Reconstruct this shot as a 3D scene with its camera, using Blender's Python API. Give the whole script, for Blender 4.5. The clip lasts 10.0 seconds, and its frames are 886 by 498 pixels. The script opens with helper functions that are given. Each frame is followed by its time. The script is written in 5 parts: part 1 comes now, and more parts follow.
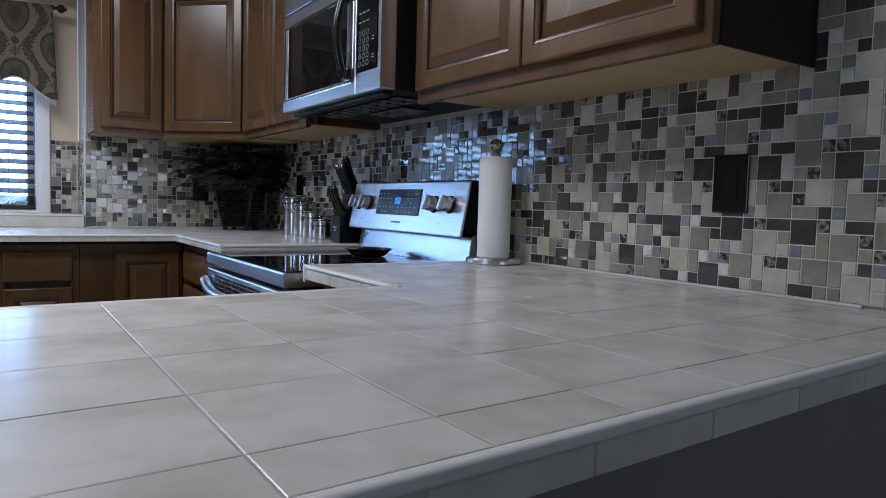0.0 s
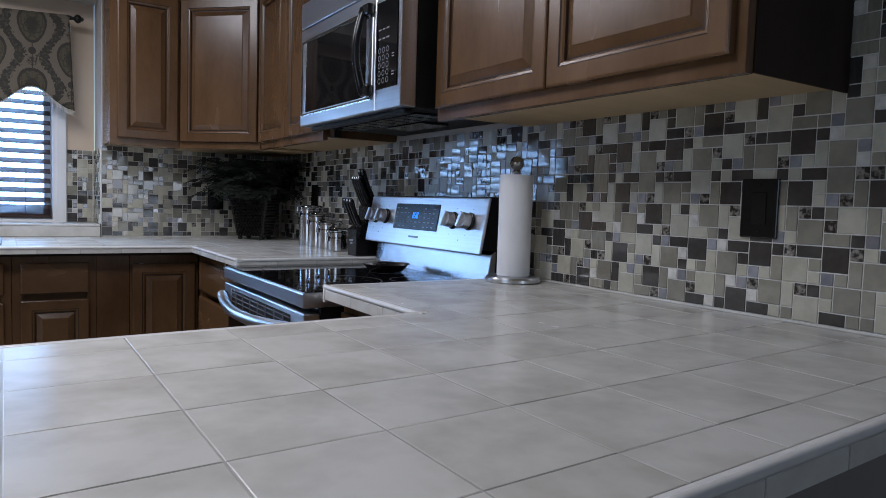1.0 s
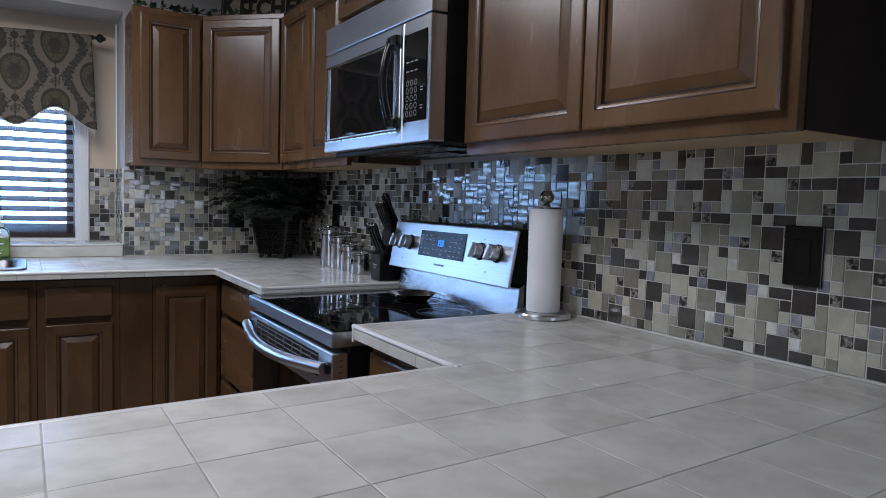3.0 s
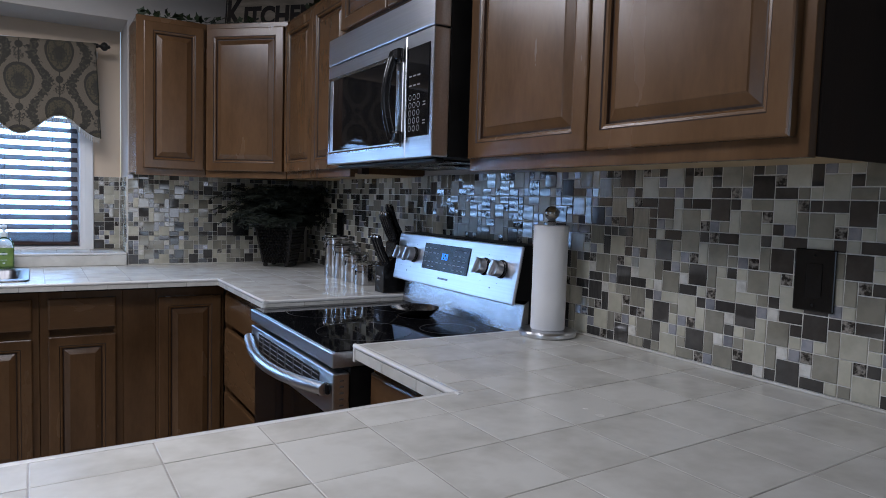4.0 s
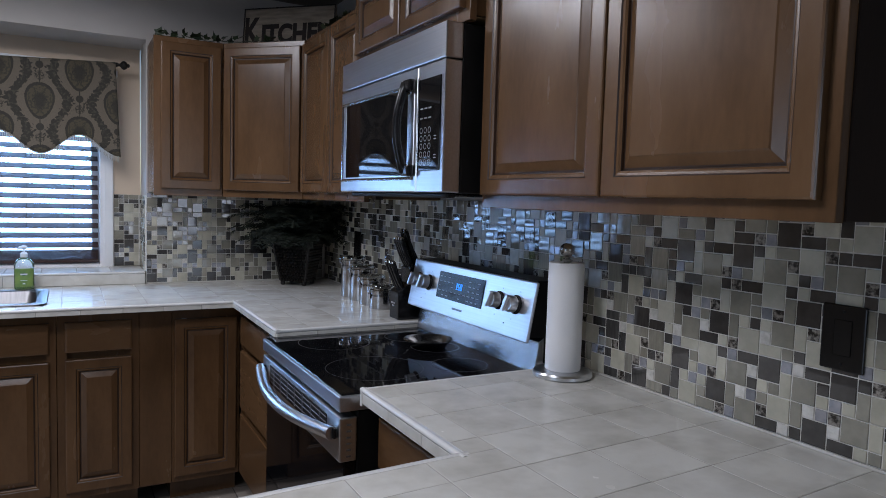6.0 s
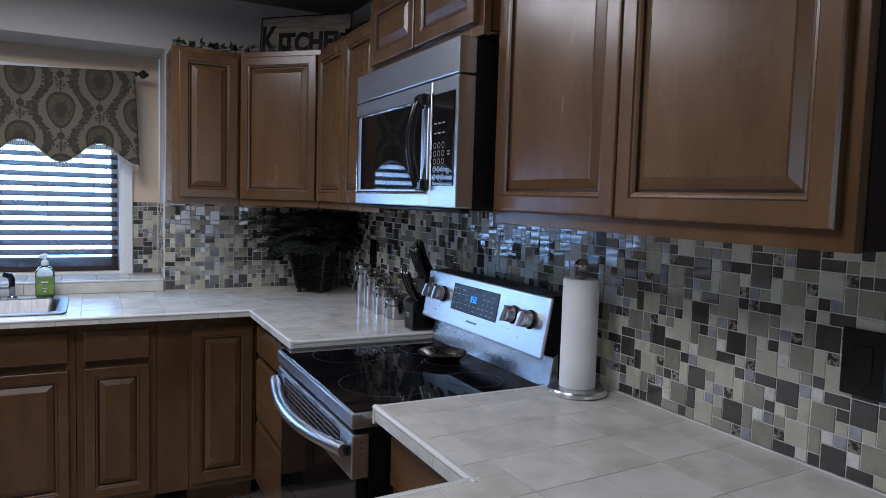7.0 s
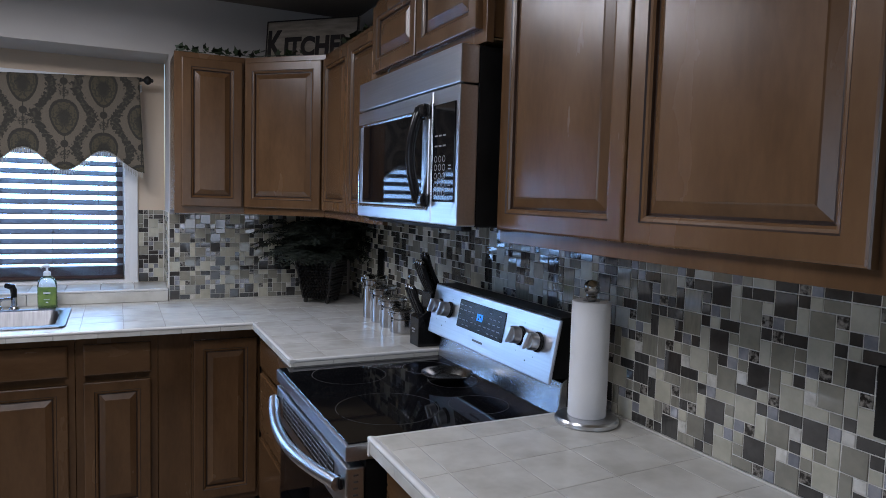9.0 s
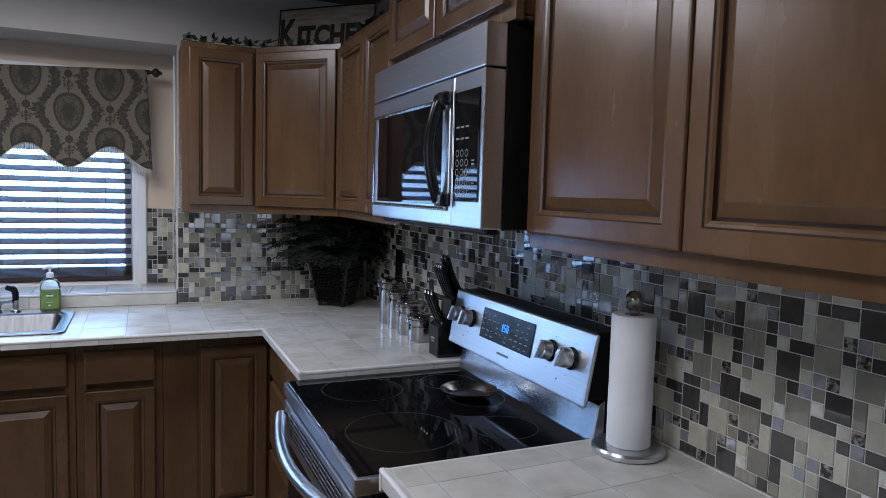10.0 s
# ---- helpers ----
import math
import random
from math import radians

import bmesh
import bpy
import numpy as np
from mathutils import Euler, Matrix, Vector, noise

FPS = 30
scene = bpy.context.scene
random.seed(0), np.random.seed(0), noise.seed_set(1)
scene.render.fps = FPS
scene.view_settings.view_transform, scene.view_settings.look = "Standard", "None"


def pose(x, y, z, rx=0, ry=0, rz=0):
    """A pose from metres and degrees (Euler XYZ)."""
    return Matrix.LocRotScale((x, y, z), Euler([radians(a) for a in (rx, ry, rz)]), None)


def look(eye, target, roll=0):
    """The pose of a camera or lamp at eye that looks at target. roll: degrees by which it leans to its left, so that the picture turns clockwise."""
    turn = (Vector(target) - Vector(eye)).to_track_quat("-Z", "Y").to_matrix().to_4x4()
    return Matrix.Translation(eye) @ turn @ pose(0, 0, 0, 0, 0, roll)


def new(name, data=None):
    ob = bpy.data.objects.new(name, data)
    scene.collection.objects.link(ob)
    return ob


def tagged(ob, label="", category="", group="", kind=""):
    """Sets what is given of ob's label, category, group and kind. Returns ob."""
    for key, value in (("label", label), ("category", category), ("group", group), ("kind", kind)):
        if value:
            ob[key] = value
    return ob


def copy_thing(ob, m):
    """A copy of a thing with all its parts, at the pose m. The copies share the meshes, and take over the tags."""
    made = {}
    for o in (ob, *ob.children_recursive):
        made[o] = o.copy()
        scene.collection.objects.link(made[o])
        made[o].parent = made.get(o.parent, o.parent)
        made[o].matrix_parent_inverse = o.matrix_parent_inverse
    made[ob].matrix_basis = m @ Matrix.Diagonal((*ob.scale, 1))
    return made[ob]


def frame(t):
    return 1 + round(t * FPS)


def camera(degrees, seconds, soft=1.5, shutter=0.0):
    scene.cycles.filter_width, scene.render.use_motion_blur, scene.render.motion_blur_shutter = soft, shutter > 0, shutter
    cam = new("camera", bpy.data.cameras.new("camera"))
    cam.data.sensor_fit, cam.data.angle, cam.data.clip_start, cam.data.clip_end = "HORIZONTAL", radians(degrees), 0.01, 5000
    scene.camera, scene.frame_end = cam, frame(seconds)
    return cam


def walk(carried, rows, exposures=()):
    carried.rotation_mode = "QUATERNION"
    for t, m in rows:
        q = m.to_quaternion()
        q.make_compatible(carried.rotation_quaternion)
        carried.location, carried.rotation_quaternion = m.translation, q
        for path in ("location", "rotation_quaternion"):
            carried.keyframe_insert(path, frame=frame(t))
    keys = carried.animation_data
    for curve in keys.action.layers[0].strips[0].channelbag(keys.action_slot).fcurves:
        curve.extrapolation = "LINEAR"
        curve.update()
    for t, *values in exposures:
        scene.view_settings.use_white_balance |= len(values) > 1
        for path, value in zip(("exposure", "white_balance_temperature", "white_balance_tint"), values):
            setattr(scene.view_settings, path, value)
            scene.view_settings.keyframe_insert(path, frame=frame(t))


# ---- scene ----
cam = camera(66.0, 10.0, soft=0.2)
PATH = [
    (0, (-0.046, 0.024, 1.083), (1.057, 1.687, 0.953), 1.7),
    (0.5, (-0.053, 0.042, 1.109), (1.038, 1.713, 0.978), 1.8),
    (1, (-0.061, 0.058, 1.134), (1.019, 1.736, 1.003), 1.8),
    (1.5, (-0.071, 0.073, 1.155), (0.999, 1.758, 1.024), 1.8),
    (2, (-0.08, 0.089, 1.185), (0.981, 1.779, 1.05), 1.7),
    (2.5, (-0.087, 0.101, 1.212), (0.967, 1.795, 1.076), 1.7),
    (4, (-0.056, 0.133, 1.28), (0.972, 1.843, 1.143), 1.7),
    (4.5, (-0.036, 0.146, 1.312), (0.977, 1.864, 1.171), 1.7),
    (5, (-0.02, 0.156, 1.342), (0.978, 1.883, 1.199), 1.7),
    (5.5, (-0.006, 0.162, 1.362), (0.976, 1.899, 1.219), 1.7),
    (7, (0.023, 0.172, 1.425), (0.937, 1.945, 1.279), 1.7),
    (7.5, (0.03, 0.17, 1.442), (0.921, 1.954, 1.295), 1.7),
    (8, (0.052, 0.179, 1.458), (0.931, 1.969, 1.311), 1.7),
    (8.5, (0.084, 0.2, 1.472), (0.956, 1.993, 1.322), 1.6),
    (9, (0.111, 0.247, 1.473), (0.975, 2.044, 1.321), 1.6),
    (9.5, (0.146, 0.327, 1.475), (0.986, 2.135, 1.319), 1.6),
    (10, (0.193, 0.425, 1.478), (1.001, 2.248, 1.315), 1.6),
]
walk(cam, [(t, look(eye, target, roll)) for t, eye, target, roll in PATH])


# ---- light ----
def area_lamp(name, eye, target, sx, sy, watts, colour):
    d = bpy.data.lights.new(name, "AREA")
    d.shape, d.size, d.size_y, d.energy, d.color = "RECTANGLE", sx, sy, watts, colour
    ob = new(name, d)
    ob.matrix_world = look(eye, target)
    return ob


scene.view_settings.exposure = 0.0
world = bpy.data.worlds.new("overcast_sky")
world.use_nodes = True
scene.world = world
sky = world.node_tree.nodes.new("ShaderNodeTexSky")
sky.sky_type, sky.sun_disc, sky.sun_elevation, sky.sun_rotation = "NISHITA", False, radians(35), radians(200)
world.node_tree.links.new(sky.outputs["Color"], world.node_tree.nodes["Background"].inputs["Color"])
world.node_tree.nodes["Background"].inputs["Strength"].default_value = 0.1

DAY = (0.28, 0.52, 1.0)
area_lamp("daylight_north", (-0.52, 4.52, 1.55), (-0.52, 0, 1.35), 1.5, 1.3, 52, DAY)
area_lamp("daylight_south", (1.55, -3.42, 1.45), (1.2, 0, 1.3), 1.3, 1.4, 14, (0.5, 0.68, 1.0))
# Unseen fill lamp, added to brighten the room from the west.
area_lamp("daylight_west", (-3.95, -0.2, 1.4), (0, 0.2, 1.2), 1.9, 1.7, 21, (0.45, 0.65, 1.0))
# Two unseen overhead fills, added to brighten counters, doors and upper wall.
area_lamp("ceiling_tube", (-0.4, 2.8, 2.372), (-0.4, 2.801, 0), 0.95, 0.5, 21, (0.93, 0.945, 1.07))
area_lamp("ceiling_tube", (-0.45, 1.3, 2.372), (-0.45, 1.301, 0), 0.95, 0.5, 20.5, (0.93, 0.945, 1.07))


# ---- materials ----
def surface(name, c1, c2, rough=0.5, metal=0.0, scale=8.0, stretch=(1, 1, 1), fine=80.0, bump=0.1, lift=0.002,
            coat=0.0, vary=0.0, rough_vary=0.08, contrast=(0.35, 0.65), emit=None, ior=1.5, aniso=0.0):
    """A surface that varies at two scales between two colours, with fine relief."""
    m = bpy.data.materials.new(name)
    m.use_nodes = True
    nt = m.node_tree
    N, L = nt.nodes, nt.links
    b = N["Principled BSDF"]
    co = N.new("ShaderNodeTexCoord")
    info = N.new("ShaderNodeObjectInfo")
    mp = N.new("ShaderNodeMapping")
    mp.inputs["Scale"].default_value = stretch
    shift = N.new("ShaderNodeVectorMath")
    shift.operation = "SCALE"
    shift.inputs[0].default_value = (3.1, 5.7, 7.3)
    L.new(info.outputs["Random"], shift.inputs["Scale"])
    L.new(co.outputs["Object"], mp.inputs["Vector"])
    L.new(shift.outputs[0], mp.inputs["Location"])
    n1 = N.new("ShaderNodeTexNoise")
    n1.inputs["Scale"].default_value, n1.inputs["Detail"].default_value = scale, 6
    n2 = N.new("ShaderNodeTexNoise")
    n2.inputs["Scale"].default_value, n2.inputs["Detail"].default_value = fine, 3
    for n in (n1, n2):
        L.new(mp.outputs["Vector"], n.inputs["Vector"])
    ramp = N.new("ShaderNodeMapRange")
    ramp.inputs["From Min"].default_value, ramp.inputs["From Max"].default_value = contrast
    L.new(n1.outputs["Fac"], ramp.inputs["Value"])
    add = N.new("ShaderNodeMath")
    add.operation = "MULTIPLY_ADD"
    add.use_clamp = True
    L.new(n2.outputs["Fac"], add.inputs[0])
    add.inputs[1].default_value = 0.5
    off = N.new("ShaderNodeMath")
    off.operation = "ADD"
    off.inputs[1].default_value = -0.25
    L.new(ramp.outputs["Result"], off.inputs[0])
    L.new(off.outputs[0], add.inputs[2])
    mix = N.new("ShaderNodeMix")
    mix.data_type = "RGBA"
    mix.inputs["A"].default_value, mix.inputs["B"].default_value = (*c1, 1), (*c2, 1)
    L.new(add.outputs[0], mix.inputs["Factor"])
    colour = mix.outputs["Result"]
    if vary:
        hsv = N.new("ShaderNodeHueSaturation")
        val = N.new("ShaderNodeMapRange")
        val.inputs["To Min"].default_value, val.inputs["To Max"].default_value = 1 - vary, 1 + vary
        geo = N.new("ShaderNodeNewGeometry")
        both = N.new("ShaderNodeMath")
        both.operation = "ADD"
        L.new(info.outputs["Random"], both.inputs[0])
        L.new(geo.outputs["Random Per Island"], both.inputs[1])
        wrap = N.new("ShaderNodeMath")
        wrap.operation = "FRACT"
        L.new(both.outputs[0], wrap.inputs[0])
        L.new(wrap.outputs[0], val.inputs["Value"])
        L.new(val.outputs["Result"], hsv.inputs["Value"])
        L.new(colour, hsv.inputs["Color"])
        colour = hsv.outputs["Color"]
    L.new(colour, b.inputs["Base Color"])
    rr = N.new("ShaderNodeMapRange")
    rr.inputs["To Min"].default_value, rr.inputs["To Max"].default_value = max(rough - rough_vary, 0.02), rough + rough_vary
    L.new(n1.outputs["Fac"], rr.inputs["Value"])
    L.new(rr.outputs["Result"], b.inputs["Roughness"])
    b.inputs["Metallic"].default_value = metal
    b.inputs["Coat Weight"].default_value = coat
    b.inputs["Coat Roughness"].default_value = 0.12
    b.inputs["IOR"].default_value = ior
    if aniso:
        tg = N.new("ShaderNodeTangent")
        tg.direction_type, tg.axis = "RADIAL", "Z"
        L.new(tg.outputs["Tangent"], b.inputs["Tangent"])
        b.inputs["Anisotropic"].default_value, b.inputs["Anisotropic Rotation"].default_value = aniso, 0.25
    if bump:
        bp = N.new("ShaderNodeBump")
        bp.inputs["Strength"].default_value, bp.inputs["Distance"].default_value = bump, lift
        L.new(n2.outputs["Fac"], bp.inputs["Height"])
        L.new(bp.outputs["Normal"], b.inputs["Normal"])
    if emit:
        b.inputs["Emission Color"].default_value, b.inputs["Emission Strength"].default_value = (*emit[0], 1), emit[1]
    return m


M_WOOD = surface("stained_maple", (0.084, 0.043, 0.0190), (0.158, 0.084, 0.0380), 0.25, 0, 4.5, (1.8, 1.8, 0.5), 55, 0.07, 0.0008, vary=0.08, contrast=(0.2, 0.8), rough_vary=0.08)
M_WOOD_H = surface("stained_maple_rail", (0.084, 0.043, 0.0190), (0.158, 0.084, 0.0380), 0.25, 0, 4.5, (0.5, 1.8, 1.8), 55, 0.07, 0.0008, vary=0.08, contrast=(0.2, 0.8), rough_vary=0.08)
M_DARK_BROWN = surface("very_dark_brown", (0.016, 0.009, 0.006), (0.026, 0.015, 0.010), 0.6, 0, 3.0, (5, 5, 0.6), 40, 0.06, ior=1.3)
M_PENWALL = surface("charcoal_grey_paint", (0.17, 0.155, 0.14), (0.20, 0.185, 0.168), 0.7, 0, 3, (1, 1, 1), 160, 0.12, 0.001)
M_PLY = surface("light_maple_ply", (0.42, 0.30, 0.16), (0.5, 0.37, 0.21), 0.5, 0, 3.0, (6, 0.6, 5), 40, 0.08)
M_WALL = surface("tan_wall_paint", (0.62, 0.50, 0.375), (0.66, 0.535, 0.405), 0.75, 0, 3, (1, 1, 1), 160, 0.12, 0.001)
M_UPWALL = surface("grey_wall_paint", (0.50, 0.475, 0.44), (0.54, 0.51, 0.475), 0.75, 0, 3, (1, 1, 1), 160, 0.12, 0.001)
# Ceiling colour is set far below the walls' to carry its low light.
M_CEIL = surface("dimmed_ceiling_paint", (0.20, 0.175, 0.15), (0.23, 0.20, 0.17), 0.85, 0, 3, (1, 1, 1), 120, 0.2, 0.002)
M_WHITE = surface("white_trim_paint", (0.76, 0.77, 0.78), (0.82, 0.82, 0.82), 0.4, 0, 4, (1, 1, 1), 90, 0.05)
M_FLOOR = surface("beige_floor_tile", (0.22, 0.19, 0.16), (0.34, 0.30, 0.26), 0.35, 0, 5, (1, 1, 1), 60, 0.08, vary=0.08)
M_FGROUT = surface("floor_grout", (0.10, 0.09, 0.08), (0.15, 0.13, 0.12), 0.9)
M_CTILE = surface("cream_travertine_tile", (0.50, 0.482, 0.432), (0.655, 0.643, 0.595), 0.24, 0, 7, (1, 1, 1), 28, 0.02, 0.001, vary=0.025, rough_vary=0.07, contrast=(0.30, 0.62))
M_CGROUT = surface("counter_grout", (0.36, 0.34, 0.31), (0.50, 0.48, 0.44), 0.2, 0, 9)
M_NOSE = surface("white_bullnose_trim", (0.68, 0.67, 0.645), (0.76, 0.75, 0.73), 0.18, 0, 12, (1, 1, 1), 60, 0.04)
M_STEEL = surface("brushed_steel", (0.63, 0.64, 0.66), (0.69, 0.70, 0.72), 0.31, 1.0, 3, (1, 60, 60), 20, 0.0, 0.0002, rough_vary=0.05, aniso=0.55)
M_STEEL_GLOSS = surface("glossy_brushed_steel", (0.46, 0.47, 0.49), (0.52, 0.53, 0.55), 0.26, 1.0, 3, (14, 1, 1), 20, 0.0, 0.0002, rough_vary=0.04)
M_CHROME = surface("polished_steel", (0.48, 0.48, 0.49), (0.58, 0.58, 0.59), 0.14, 1.0, 8, rough_vary=0.04, bump=0.0)
M_SINK = surface("satin_sink_steel", (0.17, 0.17, 0.175), (0.23, 0.23, 0.235), 0.36, 1.0, 8, (12, 1, 1), 60, 0.03, 0.0005)
M_BLKGLASS = surface("black_glass", (0.004, 0.004, 0.005), (0.007, 0.007, 0.008), 0.035, 0, 5, bump=0.0, rough_vary=0.012, ior=1.32)
M_DISPLAY = surface("satin_black_glass", (0.005, 0.006, 0.008), (0.009, 0.010, 0.012), 0.22, 0, 5, bump=0.0, rough_vary=0.02, ior=1.3)
M_BLACK = surface("black_plastic", (0.007, 0.007, 0.008), (0.013, 0.013, 0.014), 0.2, 0, 12, bump=0.03, ior=1.42)
M_BLKMATTE = surface("black_enamel", (0.004, 0.004, 0.004), (0.008, 0.008, 0.008), 0.5, 0, 12, bump=0.05, ior=1.35)
M_BACKER = surface("tile_grout", (0.60, 0.58, 0.53), (0.70, 0.68, 0.63), 0.8, 0, 25, fine=200)
M_MOS = {
    "cream": surface("cream_glass_mosaic", (0.42, 0.40, 0.315), (0.52, 0.495, 0.40), 0.35, 0, 30, (1, 1, 1), 150, 0.06, 0.0005, vary=0.12),
    "taupe": surface("taupe_glass_mosaic", (0.225, 0.213, 0.172), (0.29, 0.275, 0.222), 0.05, 0, 20, (1, 6, 1), 80, 0.01, 0.0005, vary=0.16, coat=0.0, rough_vary=0.025, ior=1.8),
    "dark": surface("dark_grey_glass_mosaic", (0.042, 0.0395, 0.037), (0.068, 0.064, 0.060), 0.05, 0, 20, (1, 6, 1), 80, 0.01, 0.0005, vary=0.2, coat=0.0, rough_vary=0.025, ior=1.8),
    "white": surface("white_marble_mosaic", (0.50, 0.48, 0.43), (0.66, 0.64, 0.59), 0.3, 0, 60, (1, 1, 1), 150, 0.05, 0.0005, vary=0.08, contrast=(0.35, 0.6)),
    "marble": surface("dark_emperador_mosaic", (0.03, 0.026, 0.022), (0.30, 0.275, 0.24), 0.15, 0, 95, (1, 1, 1), 190, 0.03, 0.0005, vary=0.15, contrast=(0.42, 0.62)),
    "pearl": surface("blue_pearl_glass_mosaic", (0.24, 0.25, 0.28), (0.36, 0.36, 0.38), 0.07, 0.25, 40, (1, 1, 1), 120, 0.02, 0.0005, vary=0.2, coat=0.0),
}


# ---- mesh helpers ----
def thing(name, m, label, category, group="", kind=""):
    ob = new(name)
    ob.matrix_world = m
    ob.empty_display_size = 0.05
    return tagged(ob, label, category, group, kind)


def part(name, bm, material, parent, label=""):
    me = bpy.data.meshes.new(name)
    if not isinstance(bm, bmesh.types.BMesh):
        me.from_pydata(*bm)
    else:
        bmesh.ops.recalc_face_normals(bm, faces=bm.faces)
        bm.to_mesh(me)
        bm.free()
    for mt in (material if isinstance(material, (list, tuple)) else [material]):
        me.materials.append(mt)
    ob = new(name, me)
    ob.parent = parent
    return tagged(ob, label)


def smooth(ob, angle=40):
    ob.data.shade_smooth()
    ob.data.set_sharp_from_angle(angle=radians(angle))
    return ob


def solid(name, bm, material, label, category, kind="", group=""):
    ob = part(name, bm, material, None, label)
    return tagged(ob, "", category, group, kind)


def box(bm, a, b, bevel=0.0, seg=1):
    """A box between two corners, its edges bevelled."""
    lo = [min(p, q) for p, q in zip(a, b)]
    hi = [max(p, q) for p, q in zip(a, b)]
    vs = [bm.verts.new((x, y, z)) for x in (lo[0], hi[0]) for y in (lo[1], hi[1]) for z in (lo[2], hi[2])]
    fs = [bm.faces.new([vs[i] for i in f]) for f in ((0, 1, 3, 2), (4, 6, 7, 5), (0, 4, 5, 1), (2, 3, 7, 6), (0, 2, 6, 4), (1, 5, 7, 3))]
    if bevel:
        es = list({e for f in fs for e in f.edges})
        bmesh.ops.bevel(bm, geom=es, offset=bevel, segments=seg, affect="EDGES", profile=0.5)
    return bm


def boxed(a, b, bevel=0.0, seg=1):
    return box(bmesh.new(), a, b, bevel, seg)


def prism(bm, outline, axis, lo, hi, bevel=0.0):
    """Extrudes a 2D outline along an axis between lo and hi."""
    def put(p, h):
        return (h, p[0], p[1]) if axis == "x" else (p[0], h, p[1]) if axis == "y" else (p[0], p[1], h)
    va = [bm.verts.new(put(p, lo)) for p in outline]
    vb = [bm.verts.new(put(p, hi)) for p in outline]
    n = len(outline)
    fs = [bm.faces.new(va), bm.faces.new(list(reversed(vb)))]
    fs += [bm.faces.new((va[i], va[(i + 1) % n], vb[(i + 1) % n], vb[i])) for i in range(n)]
    if bevel:
        bmesh.ops.bevel(bm, geom=list({e for f in fs for e in f.edges}), offset=bevel, segments=2, affect="EDGES", profile=0.5)
    return bm


def lathe(profile, cx=0.0, cy=0.0, seg=32, bm=None):
    """Turns (radius, z) points round an upright axis."""
    bm = bm or bmesh.new()
    rings = []
    for r, z in profile:
        if r < 1e-5:
            rings.append([bm.verts.new((cx, cy, z))])
        else:
            rings.append([bm.verts.new((cx + r * math.cos(2 * math.pi * i / seg), cy + r * math.sin(2 * math.pi * i / seg), z)) for i in range(seg)])
    for a, b in zip(rings, rings[1:]):
        for i in range(seg):
            j = (i + 1) % seg
            if len(a) == 1 and len(b) > 1:
                bm.faces.new((a[0], b[i], b[j]))
            elif len(b) == 1 and len(a) > 1:
                bm.faces.new((a[i], a[j], b[0]))
            elif len(a) > 1:
                bm.faces.new((a[i], a[j], b[j], b[i]))
    return bm


def tube(points, radius, seg=10, bm=None, flat=1.0):
    """A round bar along points; radius may be one number or one per point."""
    bm = bm or bmesh.new()
    pts = [Vector(p) for p in points]
    rad = radius if isinstance(radius, (list, tuple)) else [radius] * len(pts)
    rings = []
    side = None
    for i, p in enumerate(pts):
        d = (pts[min(i + 1, len(pts) - 1)] - pts[max(i - 1, 0)]).normalized()
        if side is None:
            side = d.orthogonal().normalized()
        side = (side - d * side.dot(d)).normalized()
        up = d.cross(side)
        rings.append([bm.verts.new(p + rad[i] * (math.cos(2 * math.pi * k / seg) * side + flat * math.sin(2 * math.pi * k / seg) * up)) for k in range(seg)])
    for a, b in zip(rings, rings[1:]):
        for k in range(seg):
            bm.faces.new((a[k], a[(k + 1) % seg], b[(k + 1) % seg], b[k]))
    bm.faces.new(list(reversed(rings[0])))
    bm.faces.new(rings[-1])
    return bm


def rings(bm, x0, z0, x1, z1, steps, close=True):
    """Nested rectangles facing -y: steps of (inset, y)."""
    last = None
    for inset, y in steps:
        r = [bm.verts.new(p) for p in ((x0 + inset, y, z0 + inset), (x1 - inset, y, z0 + inset), (x1 - inset, y, z1 - inset), (x0 + inset, y, z1 - inset))]
        if last:
            for i in range(4):
                bm.faces.new((last[i], last[(i + 1) % 4], r[(i + 1) % 4], r[i]))
        last = r
    if close:
        bm.faces.new(last)
    return bm


# ---- large structure ----
WALL_X, WALL_Y, NICHE_Y, NICHE_X, CEIL = 1.293, 3.895, 4.2, 0.35, 2.42
TOP = 0.915
TILE_END = 0.598

solid("floor", boxed((-4.1, -3.6, -0.1), (2.9, 4.4, -0.004)), M_FGROUT, "dark grout bed under beige floor tiles", "floor", "structure")
solid("ceiling", boxed((-4.1, -3.6, CEIL), (2.9, 4.4, CEIL + 0.1)), M_CEIL, "matte painted ceiling, its low light put into the colour", "ceiling", "structure")
bm = boxed((WALL_X, TILE_END - 0.02, 0), (WALL_X + 0.12, WALL_Y + 0.12, CEIL))
wall_east = solid("wall_east", bm, M_UPWALL, "wall behind the range with mosaic backsplash", "wall", "structure")
solid("wall_return", boxed((WALL_X + 0.123, TILE_END - 0.02, 0), (2.8, TILE_END + 0.1, CEIL)), M_UPWALL, "grey painted wall return", "wall", "structure")
solid("wall_far_east", boxed((2.8, -3.5, 0), (2.9, TILE_END + 0.1, CEIL)), M_UPWALL, "grey painted wall", "wall", "structure")
bm = prism(bmesh.new(), [(-4.0, 2.13), (NICHE_X, 2.13), (NICHE_X, 0), (WALL_X - 0.003, 0), (WALL_X - 0.003, CEIL), (-4.0, CEIL)], "y", WALL_Y, NICHE_Y - 0.003)
wall_north = solid("wall_north", bm, M_UPWALL, "grey wall with mosaic backsplash and header over window niche", "wall", "structure")
WIN = (-1.20, 0.150, 0.985, 1.975)
bm = bmesh.new()
